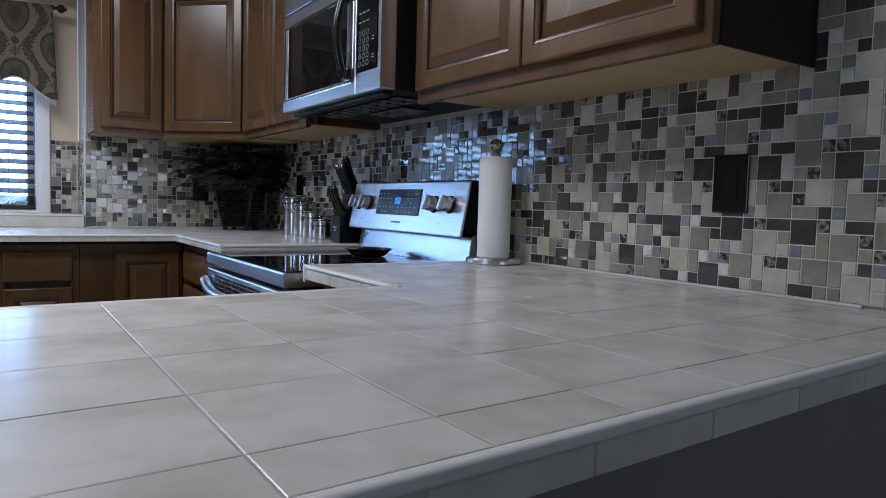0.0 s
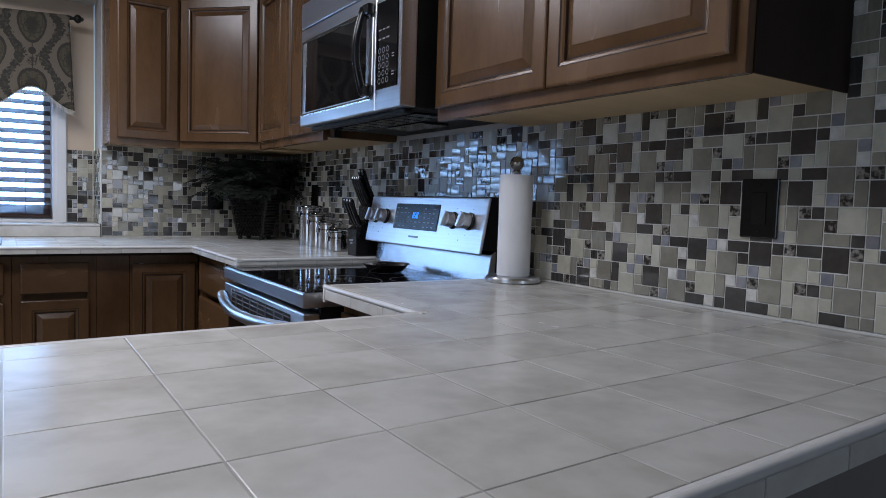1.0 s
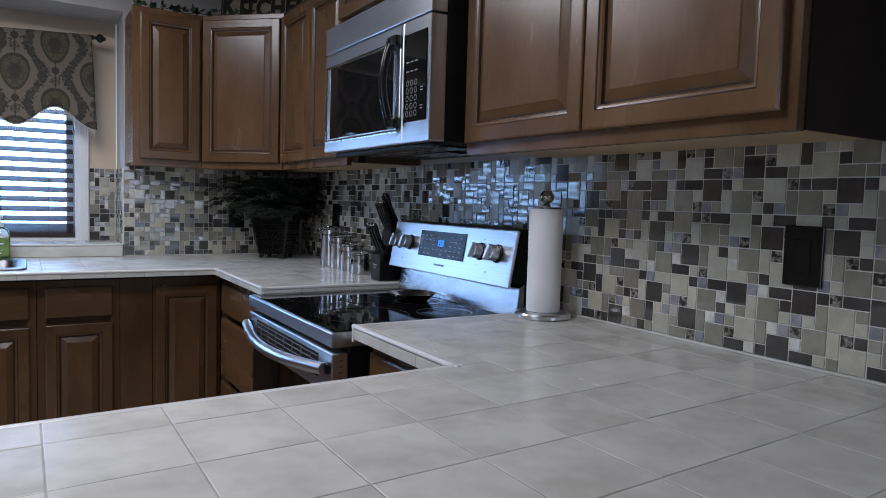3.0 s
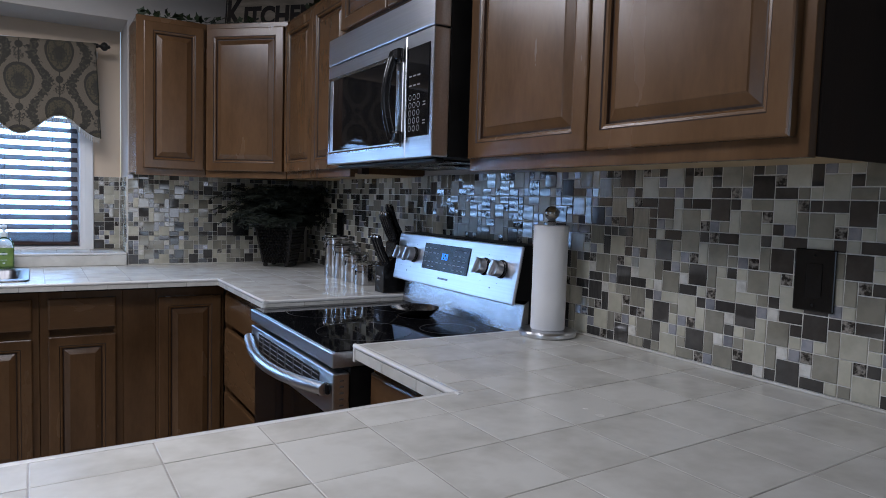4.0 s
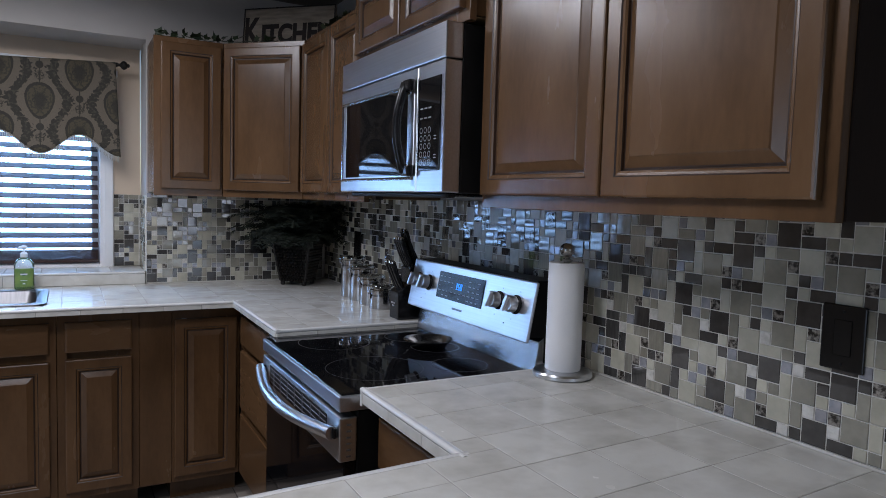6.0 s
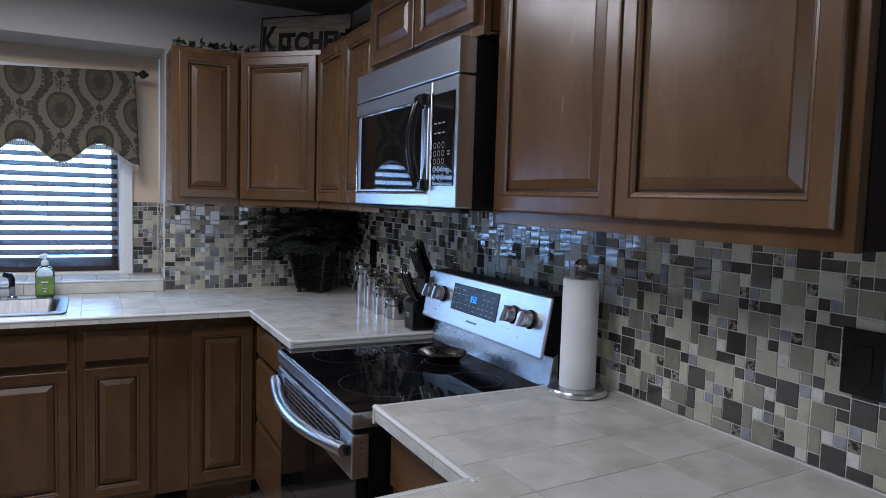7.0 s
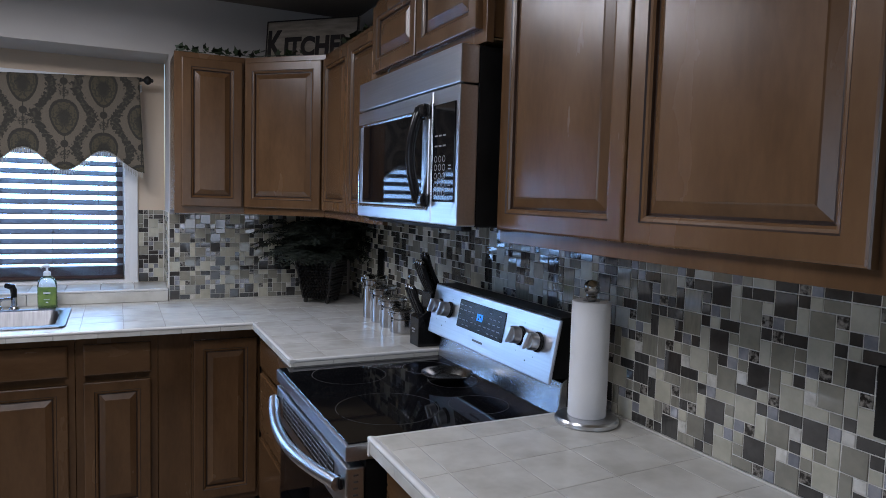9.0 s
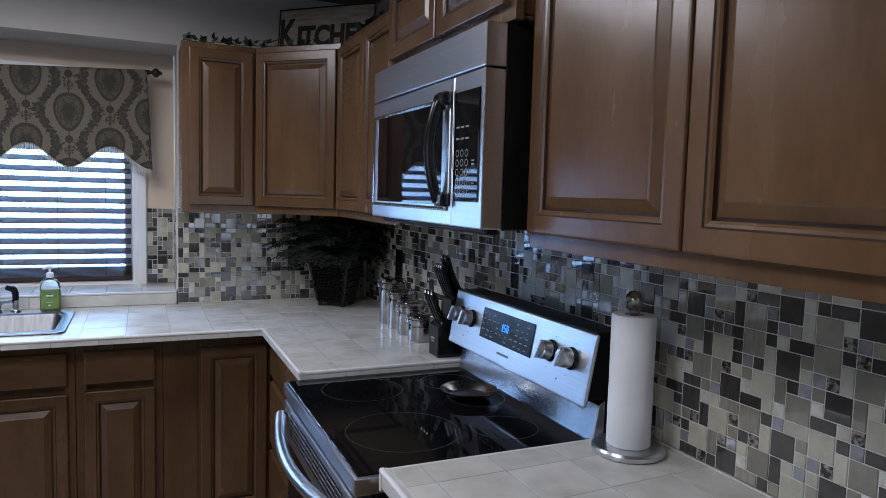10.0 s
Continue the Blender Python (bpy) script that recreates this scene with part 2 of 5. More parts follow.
for a, b in (((-4.0, 0), (WIN[0], CEIL)), ((WIN[1], 0), (NICHE_X - 0.003, CEIL)), ((WIN[0], 0), (WIN[1], WIN[2])), ((WIN[0], WIN[3]), (WIN[1], CEIL))):
    box(bm, (a[0], NICHE_Y, a[1]), (b[0], NICHE_Y + 0.12, b[1]))
wall_niche = solid("wall_niche", bm, M_WALL, "tan painted wall of the window niche", "wall", "structure")


def wall_with_opening(name, along, at, thick, span, hole, label):
    b = bmesh.new()
    lo, hi = span
    h0, h1, z0, z1 = hole
    for u0, u1, w0, w1 in ((lo, h0, 0, CEIL), (h1, hi, 0, CEIL), (h0, h1, 0, z0), (h0, h1, z1, CEIL)):
        if along == "x":
            box(b, (u0, at, w0), (u1, at + thick, w1))
        else:
            box(b, (at, u0, w0), (at + thick, u1, w1))
    return solid(name, b, M_WALL, label, "wall", "structure")


wall_with_opening("wall_south", "x", -3.35, 0.1, (-4.0, 2.8), (0.95, 2.15, 0.9, 2.1), "tan wall with a window behind the dining side")
# The west opening is added to let the fill lamp behind it in.
wall_with_opening("wall_west", "y", -3.9, 0.1, (-3.5, 4.3), (-1.1, 0.7, 0.6, 2.1), "unseen tan wall with a wide window added for fill light")

# ---- cabinets ----
# local axes of everything with a front: x along the width, -y out of the front, z up
EAST = -90.0


def at(x, y, z, turn=0.0):
    return pose(x, y, z, 0, 0, turn)


M_GLAZE = surface("dark_glaze", (0.022, 0.011, 0.006), (0.045, 0.022, 0.012), 0.4, bump=0.0)


def raised_door(parent, x0, z0, x1, z1, y=0.0, rail=0.051, name="door"):
    """A raised-panel door: a moulded frame and the panel in it."""
    d = part(name, rings(bmesh.new(), x0, z0, x1, z1, ((0, y), (0, y - 0.015), (0.0015, y - 0.0185), (0.005, y - 0.02), (rail - 0.012, y - 0.02), (rail - 0.009, y - 0.0175), (rail - 0.004, y - 0.0165),
                                                      (rail, y - 0.013), (rail + 0.002, y - 0.008)), close=False), [M_WOOD, M_GLAZE], parent)
    d.data.polygons.foreach_set("material_index", [1 if k // 4 in (4, 7) else 0 for k in range(len(d.data.polygons))])
    p = part("panel", rings(bmesh.new(), x0, z0, x1, z1, ((rail + 0.001, y - 0.0075), (rail + 0.006, y - 0.008), (rail + 0.025, y - 0.0165), (rail + 0.028, y - 0.0185))), [M_WOOD, M_GLAZE], d)
    p.data.polygons.foreach_set("material_index", [1 if k // 4 == 0 else 0 for k in range(len(p.data.polygons))])
    return d


def slab_drawer(parent, x0, z0, x1, z1, y=0.0):
    return part("drawer", rings(bmesh.new(), x0, z0, x1, z1, ((0, y), (0, y - 0.014), (0.002, y - 0.018), (0.007, y - 0.02))), M_WOOD_H, parent)


def wall_cabinet(m, w, h, depth, doors, label, frame_lip=0.012, end=False, strip=False):
    c = thing("wall_cabinet", m, label, "cabinet", "wall cabinets")
    b = bmesh.new()
    box(b, (0.003, 0.02, 0.014), (0.019, depth, h), 0.001)
    box(b, (w - 0.019, 0.02, 0.014), (w - 0.003, depth, h), 0.001)
    box(b, (0.019, 0.02, h - 0.018), (w - 0.019, depth, h - 0.001))
    box(b, (0.019, depth - 0.008, 0.02), (w - 0.019, depth, h - 0.018))
    part("carcass", b, M_WOOD, c)
    b = bmesh.new()
    rings(b, 0, 0, w, h, ((0, 0.02), (0, 0.001), (0.001, 0), (0.04, 0), (0.04, 0.02)), close=False)
    if len(doors) > 1:
        mid = (doors[0][1] + doors[1][0]) / 2
        box(b, (mid - 0.02, 0.001, 0.04), (mid + 0.02, 0.02, h - 0.04))
    part("face_frame", b, M_WOOD, c)
    part("bottom_panel", boxed((0.0195, 0.0205, frame_lip), (w - 0.0195, depth - 0.002, frame_lip + 0.012)), M_PLY, c, "light unfinished plywood underside")
    # Strip set back in the gap, coloured dark as the gap's shade.
    if strip:
        part("filler_strip", boxed((w + 0.001, 0.03, 0.01), (w + 0.040, 0.06, h)), M_DARK_BROWN, c, "recessed strip, dark colour standing for the shaded gap")
    # The end panel takes a much darker brown than the doors.
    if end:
        part("end_panel", boxed((w - 0.0025, 0.021, 0.002), (w + 0.003, depth, h), 0.001), M_DARK_BROWN, c, "very dark brown end panel")
    for u0, u1 in doors:
        raised_door(c, u0, 0.032, u1, h - 0.025)
    return c


UB, UT = 1.366, 2.094
UH = UT - UB
FACE = 0.967
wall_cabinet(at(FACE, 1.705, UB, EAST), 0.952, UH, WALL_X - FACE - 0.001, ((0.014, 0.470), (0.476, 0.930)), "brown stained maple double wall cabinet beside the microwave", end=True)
wall_cabinet(at(FACE, 3.283, UB, EAST), 0.752, UH, WALL_X - FACE - 0.001, ((0.012, 0.372), (0.378, 0.740)), "brown stained maple wall cabinet between corner and microwave", strip=True)
wall_cabinet(at(0.914, 2.490, 1.848, EAST), 0.780, UT - 1.848 + 0.03, WALL_X - 0.915, ((0.020, 0.386), (0.394, 0.760)), "short brown stained maple cabinet above the microwave")
wall_cabinet(at(0.352, 3.583, UB, 0), 0.309, UH, WALL_Y - 3.583 - 0.001, ((0.030, 0.296),), "narrow brown stained maple wall cabinet beside the window")


def corner_wall_cabinet():
    p0, p1 = (0.6635, 3.583), (FACE, 3.2855)
    c = thing("corner_wall_cabinet", at(0, 0, UB), "diagonal brown stained maple corner wall cabinet", "cabinet", "wall cabinets")
    out = [p0, p1, (WALL_X - 0.002, 3.2855), (WALL_X - 0.002, WALL_Y - 0.002), (0.6635, WALL_Y - 0.002)]
    part("carcass", prism(bmesh.new(), out, "z", 0.014, UH, 0.0), M_WOOD, c)
    d = part("face_frame", rings(bmesh.new(), 0, 0, 0.425, UH, ((0, 0.004), (0, -0.003), (0.001, -0.004), (0.03, -0.004), (0.03, 0.004)), close=False), M_WOOD, c)
    run = math.hypot(p1[0] - p0[0], p1[1] - p0[1])
    ang = math.degrees(math.atan2(p1[1] - p0[1], p1[0] - p0[0]))
    d.matrix_local = at(p0[0], p0[1], 0, ang) @ Matrix.Diagonal((run / 0.425, 1, 1, 1))
    e = raised_door(c, 0.012, 0.032, run - 0.012, UH - 0.025, y=-0.004)
    e.matrix_local = at(p0[0], p0[1], 0, ang)
    part("bottom_panel", prism(bmesh.new(), [(0.69, 3.60), (0.985, 3.31), (1.25, 3.31), (1.25, 3.87), (0.69, 3.87)], "z", 0.006, 0.0135), M_PLY, c, "light unfinished plywood underside")
    return c


corner_wall_cabinet()


def base_cabinet(m, w, doors, drawers, label, height=0.868, depth=0.57, toe=0.10, inside=0.868):
    c = thing("base_cabinet", m, label, "cabinet", "base cabinets")
    b = bmesh.new()
    box(b, (0.001, 0.02, toe), (w - 0.001, depth, inside))
    box(b, (0.001, 0.075, 0.0), (w - 0.001, depth, toe))
    part("carcass", b, M_WOOD, c)
    part("face_frame", rings(bmesh.new(), 0, toe, w, height, ((0, 0.02), (0, 0.001), (0.001, 0), (0.036, 0), (0.036, 0.019)), close=True), M_WOOD, c)
    for u0, u1, z0, z1 in doors:
        raised_door(c, u0, z0, u1, z1)
    for u0, u1, z0, z1 in drawers:
        slab_drawer(c, u0, z0, u1, z1)
    return c


BF = 3.30
base_cabinet(at(-0.040, BF, 0), 0.305, ((0.028, 0.277, 0.13, 0.688),), ((0.028, 0.277, 0.716, 0.842),), "brown stained maple base cabinet with one drawer and door")
base_cabinet(at(-0.952, BF, 0), 0.910, ((0.460, 0.885, 0.13, 0.684), (0.025, 0.450, 0.13, 0.684)), ((0.025, 0.885, 0.716, 0.842),), "brown stained maple sink base cabinet with false drawer", inside=0.70)
base_cabinet(at(0.398, BF, 0), 0.288, ((0.008, 0.272, 0.13, 0.832),), (), "brown stained maple corner base cabinet with tall door")
tagged(part("filler_panel", boxed((0.2665, BF + 0.004, 0.1), (0.3965, BF + 0.03, 0.868), 0.001), M_WOOD, None, "plain brown maple filler board between base cabinets"), "", "panel")
base_cabinet(at(0.69, 3.279, 0, EAST), 0.785, (), ((0.06, 0.77, 0.716, 0.842), (0.06, 0.77, 0.43, 0.688), (0.06, 0.77, 0.13, 0.40)), "brown stained maple drawer base beside the range", depth=0.58)
base_cabinet(at(0.69, 1.700, 0, EAST), 0.43, ((0.02, 0.41, 0.13, 0.688),), ((0.02, 0.41, 0.716, 0.845),), "brown stained maple drawer base next to the range", depth=0.58)
wall_peninsula = solid("wall_peninsula", boxed((-1.25, 0.425, 0), (WALL_X - 0.002, 0.60, 0.8785)), M_PENWALL, "grey painted back panel below the peninsula counter", "wall", "structure")
peninsula_back = solid("peninsula_cabinet_back", boxed((-1.25, 0.603, 0.0), (0.60, 1.19, 0.866), 0.002), M_WOOD, "brown maple cabinet run below the peninsula", "cabinet")

# ---- countertops ----
P = 0.1565


def nosing(parent, a, b, out, deep=0.047, cap=0.015):
    """A rounded white cap and a row of edge tiles along a counter's edge from a to b; out: the way it faces."""
    a, b, o = Vector((*a, 0)), Vector((*b, 0)), Vector((*out, 0))
    d = (b - a).normalized()
    prof = [(-cap, -0.006), (-cap, -0.0003), (-0.55 * cap, 0.0004), (-0.42 * cap, 0.0014), (-0.004, 0.0018), (0.001, 0.0008), (0.0032, -0.002), (0.0034, -0.006), (0.0022, -0.009), (-0.001, -0.0105), (-0.004, -0.0105)]
    bm = bmesh.new()
    ends = []
    for p in (a, b):
        ends.append([bm.verts.new(p + o * u + Vector((0, 0, TOP + w))) for u, w in prof])
    n = len(prof)
    for i in range(n):
        bm.faces.new((ends[0][i], ends[0][(i + 1) % n], ends[1][(i + 1) % n], ends[1][i]))
    bm.faces.new(ends[0])
    bm.faces.new(list(reversed(ends[1])))
    smooth(part("edge_trim", bm, M_NOSE, parent, "rounded white ceramic cap"), 50)
    length = (b - a).length
    k = max(1, round(length / P))
    for i in range(k):
        p, q = a + d * (length * i / k + 0.001), a + d * (length * (i + 1) / k - 0.001)
        e = bmesh.new()
        c0 = p - o * 0.006
        c1 = q + o * 0.0012
        lo = [min(c0[j], c1[j]) for j in range(2)]
        hi = [max(c0[j], c1[j]) for j in range(2)]
        box(e, (lo[0], lo[1], TOP - deep), (hi[0], hi[1], TOP - 0.011), 0.001)
        part("edge_tile", e, M_CTILE, parent)


def counter_tiles(parent, cells):
    """Square tiles with worn edges, one for each (x0, y0, x1, y1)."""
    rng = random.Random(4)
    for x0, y0, x1, y1 in cells:
        if x1 - x0 < 0.012 or y1 - y0 < 0.012:
            continue
        g, e = 0.0010, 0.0011
        b = bmesh.new()
        z = TOP + rng.uniform(-0.0002, 0.0002)
        lo, hi = (x0 + g, y0 + g), (x1 - g, y1 - g)
        tilt = [rng.uniform(-0.0002, 0.0002) for _ in range(4)]
        bot = [b.verts.new((px, py, TOP - 0.006)) for px, py in ((lo[0], lo[1]), (hi[0], lo[1]), (hi[0], hi[1]), (lo[0], hi[1]))]
        mid = [b.verts.new((v.co.x, v.co.y, z - 0.0005 + t)) for v, t in zip(bot, tilt)]
        top = [b.verts.new((px, py, z + t)) for (px, py), t in zip(((lo[0] + e, lo[1] + e), (hi[0] - e, lo[1] + e), (hi[0] - e, hi[1] - e), (lo[0] + e, hi[1] - e)), tilt)]
        for i in range(4):
            j = (i + 1) % 4
            b.faces.new((bot[i], bot[j], mid[j], mid[i]))
            b.faces.new((mid[i], mid[j], top[j], top[i]))
        b.faces.new(top)
        part("tile", b, M_CTILE, parent)


def lines(lo, hi, ref, pitch=P):
    k0 = math.ceil((lo + 0.02 - ref) / pitch)
    k1 = math.floor((hi - 0.02 - ref) / pitch)
    return [lo] + [ref + pitch * k for k in range(k0, k1 + 1)] + [hi]


FR_X, PEN_Y0, PEN_Y1, NEAR_END, FAR_END, FAR_Y = 0.635, 0.399, 1.228, 1.702, 2.487, 3.19
PEN_X0 = -1.25

near = thing("countertop", at(0, 0, 0), "cream square-tiled peninsula countertop with rounded white edge", "countertop")
bm = bmesh.new()
prism(bm, [(PEN_X0, PEN_Y0), (WALL_X - 0.002, PEN_Y0), (WALL_X - 0.002, NEAR_END), (FR_X, NEAR_END), (FR_X, PEN_Y1), (PEN_X0, PEN_Y1)], "z", TOP - 0.036, TOP - 0.0008)
part("grout_bed", bm, M_CGROUT, near)
nosing(near, (PEN_X0, PEN_Y0), (WALL_X - 0.003, PEN_Y0), (0, -1), 0.037, 0.013)
nosing(near, (PEN_X0, PEN_Y1), (FR_X + 0.02, PEN_Y1), (0, 1), 0.037, 0.010)
nosing(near, (FR_X, PEN_Y1 - 0.02), (FR_X, NEAR_END + 0.004), (-1, 0), 0.037)
part("end_trim", boxed((FR_X - 0.004, NEAR_END - 0.008, TOP - 0.044), (WALL_X - 0.003, NEAR_END + 0.001, TOP + 0.0005), 0.0015), M_NOSE, near, "thin white end strip beside the range")

far = thing("countertop", at(0, 0, 0), "cream square-tiled L-shaped countertop round the sink corner", "countertop")
SINK = (-0.94, -0.085, 3.30, 3.755)
bm = bmesh.new()
for a, b in (((FR_X, FAR_END), (WALL_X - 0.002, FAR_Y)), ((SINK[1], FAR_Y), (WALL_X - 0.002, WALL_Y - 0.002)), ((-2.4, FAR_Y), (SINK[0], WALL_Y - 0.002)),
             ((SINK[0], FAR_Y), (SINK[1], SINK[2])), ((SINK[0], SINK[3]), (SINK[1], WALL_Y - 0.002))):
    box(bm, (a[0], a[1], TOP - 0.027), (b[0], b[1], TOP - 0.0008))
part("grout_bed", bm, M_CGROUT, far)
# Board below the counter; its dark colour paints the shade under the overhang.
bm = bmesh.new()
for a, b in (((0.70, FAR_END + 0.004), (WALL_X - 0.003, FAR_Y + 0.10)), ((-2.4, FAR_Y + 0.1005), (SINK[0] - 0.02, WALL_Y - 0.003)), ((SINK[1] + 0.02, FAR_Y + 0.1005), (WALL_X - 0.003, WALL_Y - 0.003)), ((SINK[0] - 0.02, FAR_Y + 0.1005), (SINK[1] + 0.02, FAR_Y + 0.104))):
    box(bm, (a[0], a[1], 0.8685), (b[0], b[1], TOP - 0.0272))
part("underlay", bm, M_DARK_BROWN, far, "underlay board, dark colour standing for shade under the overhang")
nosing(far, (-2.4, FAR_Y), (FR_X + 0.02, FAR_Y), (0, -1), 0.029)
nosing(far, (FR_X, FAR_END - 0.004), (FR_X, FAR_Y + 0.02), (-1, 0), 0.029)
nosing(far, (FR_X - 0.004, FAR_END), (WALL_X - 0.06, FAR_END), (0, -1), 0.029)

# raised ledge of the window niche
ledge = thing("window_ledge", at(0, 0, 0), "raised cream-tiled sill ledge in the window niche", "ledge")
part("core", boxed((-2.4, WALL_Y + 0.006, TOP - 0.05), (NICHE_X - 0.004, NICHE_Y - 0.002, TOP + 0.058)), M_CGROUT, ledge)
x = NICHE_X - 0.005
while x > -2.3:
    w = 0.61
    part("riser_tile", boxed((x - w + 0.0015, WALL_Y - 0.004, TOP + 0.001), (x - 0.0015, WALL_Y + 0.005, TOP + 0.052), 0.0012), M_CTILE, ledge)
    for k in range(4):
        part("sill_tile", boxed((x - w * (k + 1) / 4 + 0.0015, WALL_Y + 0.016, TOP + 0.056), (x - w * k / 4 - 0.0015, NICHE_Y - 0.003, TOP + 0.0625), 0.0012), M_CTILE, ledge)
    x -= w
part("edge_trim", boxed((-2.4, WALL_Y - 0.007, TOP + 0.053), (NICHE_X - 0.006, WALL_Y + 0.0145, TOP + 0.064), 0.004, 3), M_NOSE, ledge, "rounded white ceramic cap")

# ---- window ----
win = thing("window_1", at(WIN[0], NICHE_Y, WIN[2]), "white-framed kitchen window with dark wooden blinds", "window", kind="structure")
W, H = WIN[1] - WIN[0], WIN[3] - WIN[2]
part("window_frame", rings(bmesh.new(), -0.066, -0.060, W + 0.066, H + 0.06, ((0, -0.001), (0, -0.016), (0.004, -0.02), (0.04, -0.018), (0.052, -0.013), (0.064, -0.011), (0.066, 0.0), (0.066, 0.12)), close=False), M_WHITE, win)
b = bmesh.new()
for u0, u1, w0, w1 in ((0.001, 0.035, 0.03, H - 0.03), (W - 0.035, W - 0.001, 0.03, H - 0.03), (0.001, W - 0.001, 0.0, 0.03), (0.001, W - 0.001, H - 0.03, H)):
    box(b, (u0, 0.07, w0), (u1, 0.11, w1), 0.002)
part("sash", b, M_WHITE, win)


def glass_material():
    m = bpy.data.materials.new("clear_glass")
    m.use_nodes = True
    p = m.node_tree.nodes["Principled BSDF"]
    p.inputs["Base Color"].default_value = (0.96, 0.98, 0.98, 1)
    p.inputs["Roughness"].default_value, p.inputs["Transmission Weight"].default_value, p.inputs["IOR"].default_value = 0.02, 1.0, 1.45
    return m


M_GLASS = glass_material()
pane = part("pane", boxed((0.036, 0.088, 0.031), (W - 0.036, 0.092, H - 0.031)), M_GLASS, win)
pane.visible_shadow = False
M_SLAT = surface("dark_walnut_slat", (0.035, 0.018, 0.013), (0.06, 0.032, 0.024), 0.35, 0, 4, (0.6, 6, 6), 50, 0.05)
blind = thing("window_blind", at(WIN[0], NICHE_Y, WIN[2]), "dark walnut wooden blind, half open, lowered to the sill", "blind")
slat_mesh = None
z = 0.105
tilt = radians(32)
while z < H - 0.06:
    if slat_mesh is None:
        b = boxed((0.004, -0.024, -0.0015), (W - 0.006, 0.024, 0.0015), 0.001)
        ob = part("slat", b, M_SLAT, blind)
        slat_mesh = ob.data
    else:
        ob = new("slat", slat_mesh)
        ob.parent = blind
    ob.matrix_local = pose(0, 0.04, z, math.degrees(tilt), 0, 0)
    z += 0.0505
for k in range(9):
    ob = new("slat", slat_mesh)
    ob.parent = blind
    ob.matrix_local = pose(0, 0.04, 0.033 + 0.0055 * k, 2, 0, 0)
part("bottom_rail", boxed((0.004, 0.014, 0.012), (W - 0.006, 0.066, 0.030), 0.003), M_SLAT, blind)
for u in (0.12, 0.42, 0.72, 1.02, W - 0.12):
    part("cord", tube([(u, 0.014, 0.02), (u, 0.0145, H - 0.04)], 0.0009, 5), M_SLAT, blind)
part("head_rail", boxed((0.004, 0.01, H - 0.05), (W - 0.006, 0.068, H - 0.005), 0.002), M_SLAT, blind)

# The second, on the west wall, is added to match its fill lamp.
for name, m, w, h in (("window_2", at(0.95, -3.25, 0.9, 180) @ at(-1.2, 0, 0), 1.2, 1.2), ("window_3", at(-3.8, -1.1, 0.6, 90), 1.8, 1.5)):
    wd = thing(name, m, "plain white-framed window out of view", "window", kind="structure")
    part("window_frame", rings(bmesh.new(), -0.06, -0.06, w + 0.06, h + 0.06, ((0, -0.001), (0, -0.018), (0.06, -0.016), (0.06, 0.06)), close=False), M_WHITE, wd)
    part("mullion", boxed((w / 2 - 0.025, 0.03, 0), (w / 2 + 0.025, 0.06, h), 0.002), M_WHITE, wd)

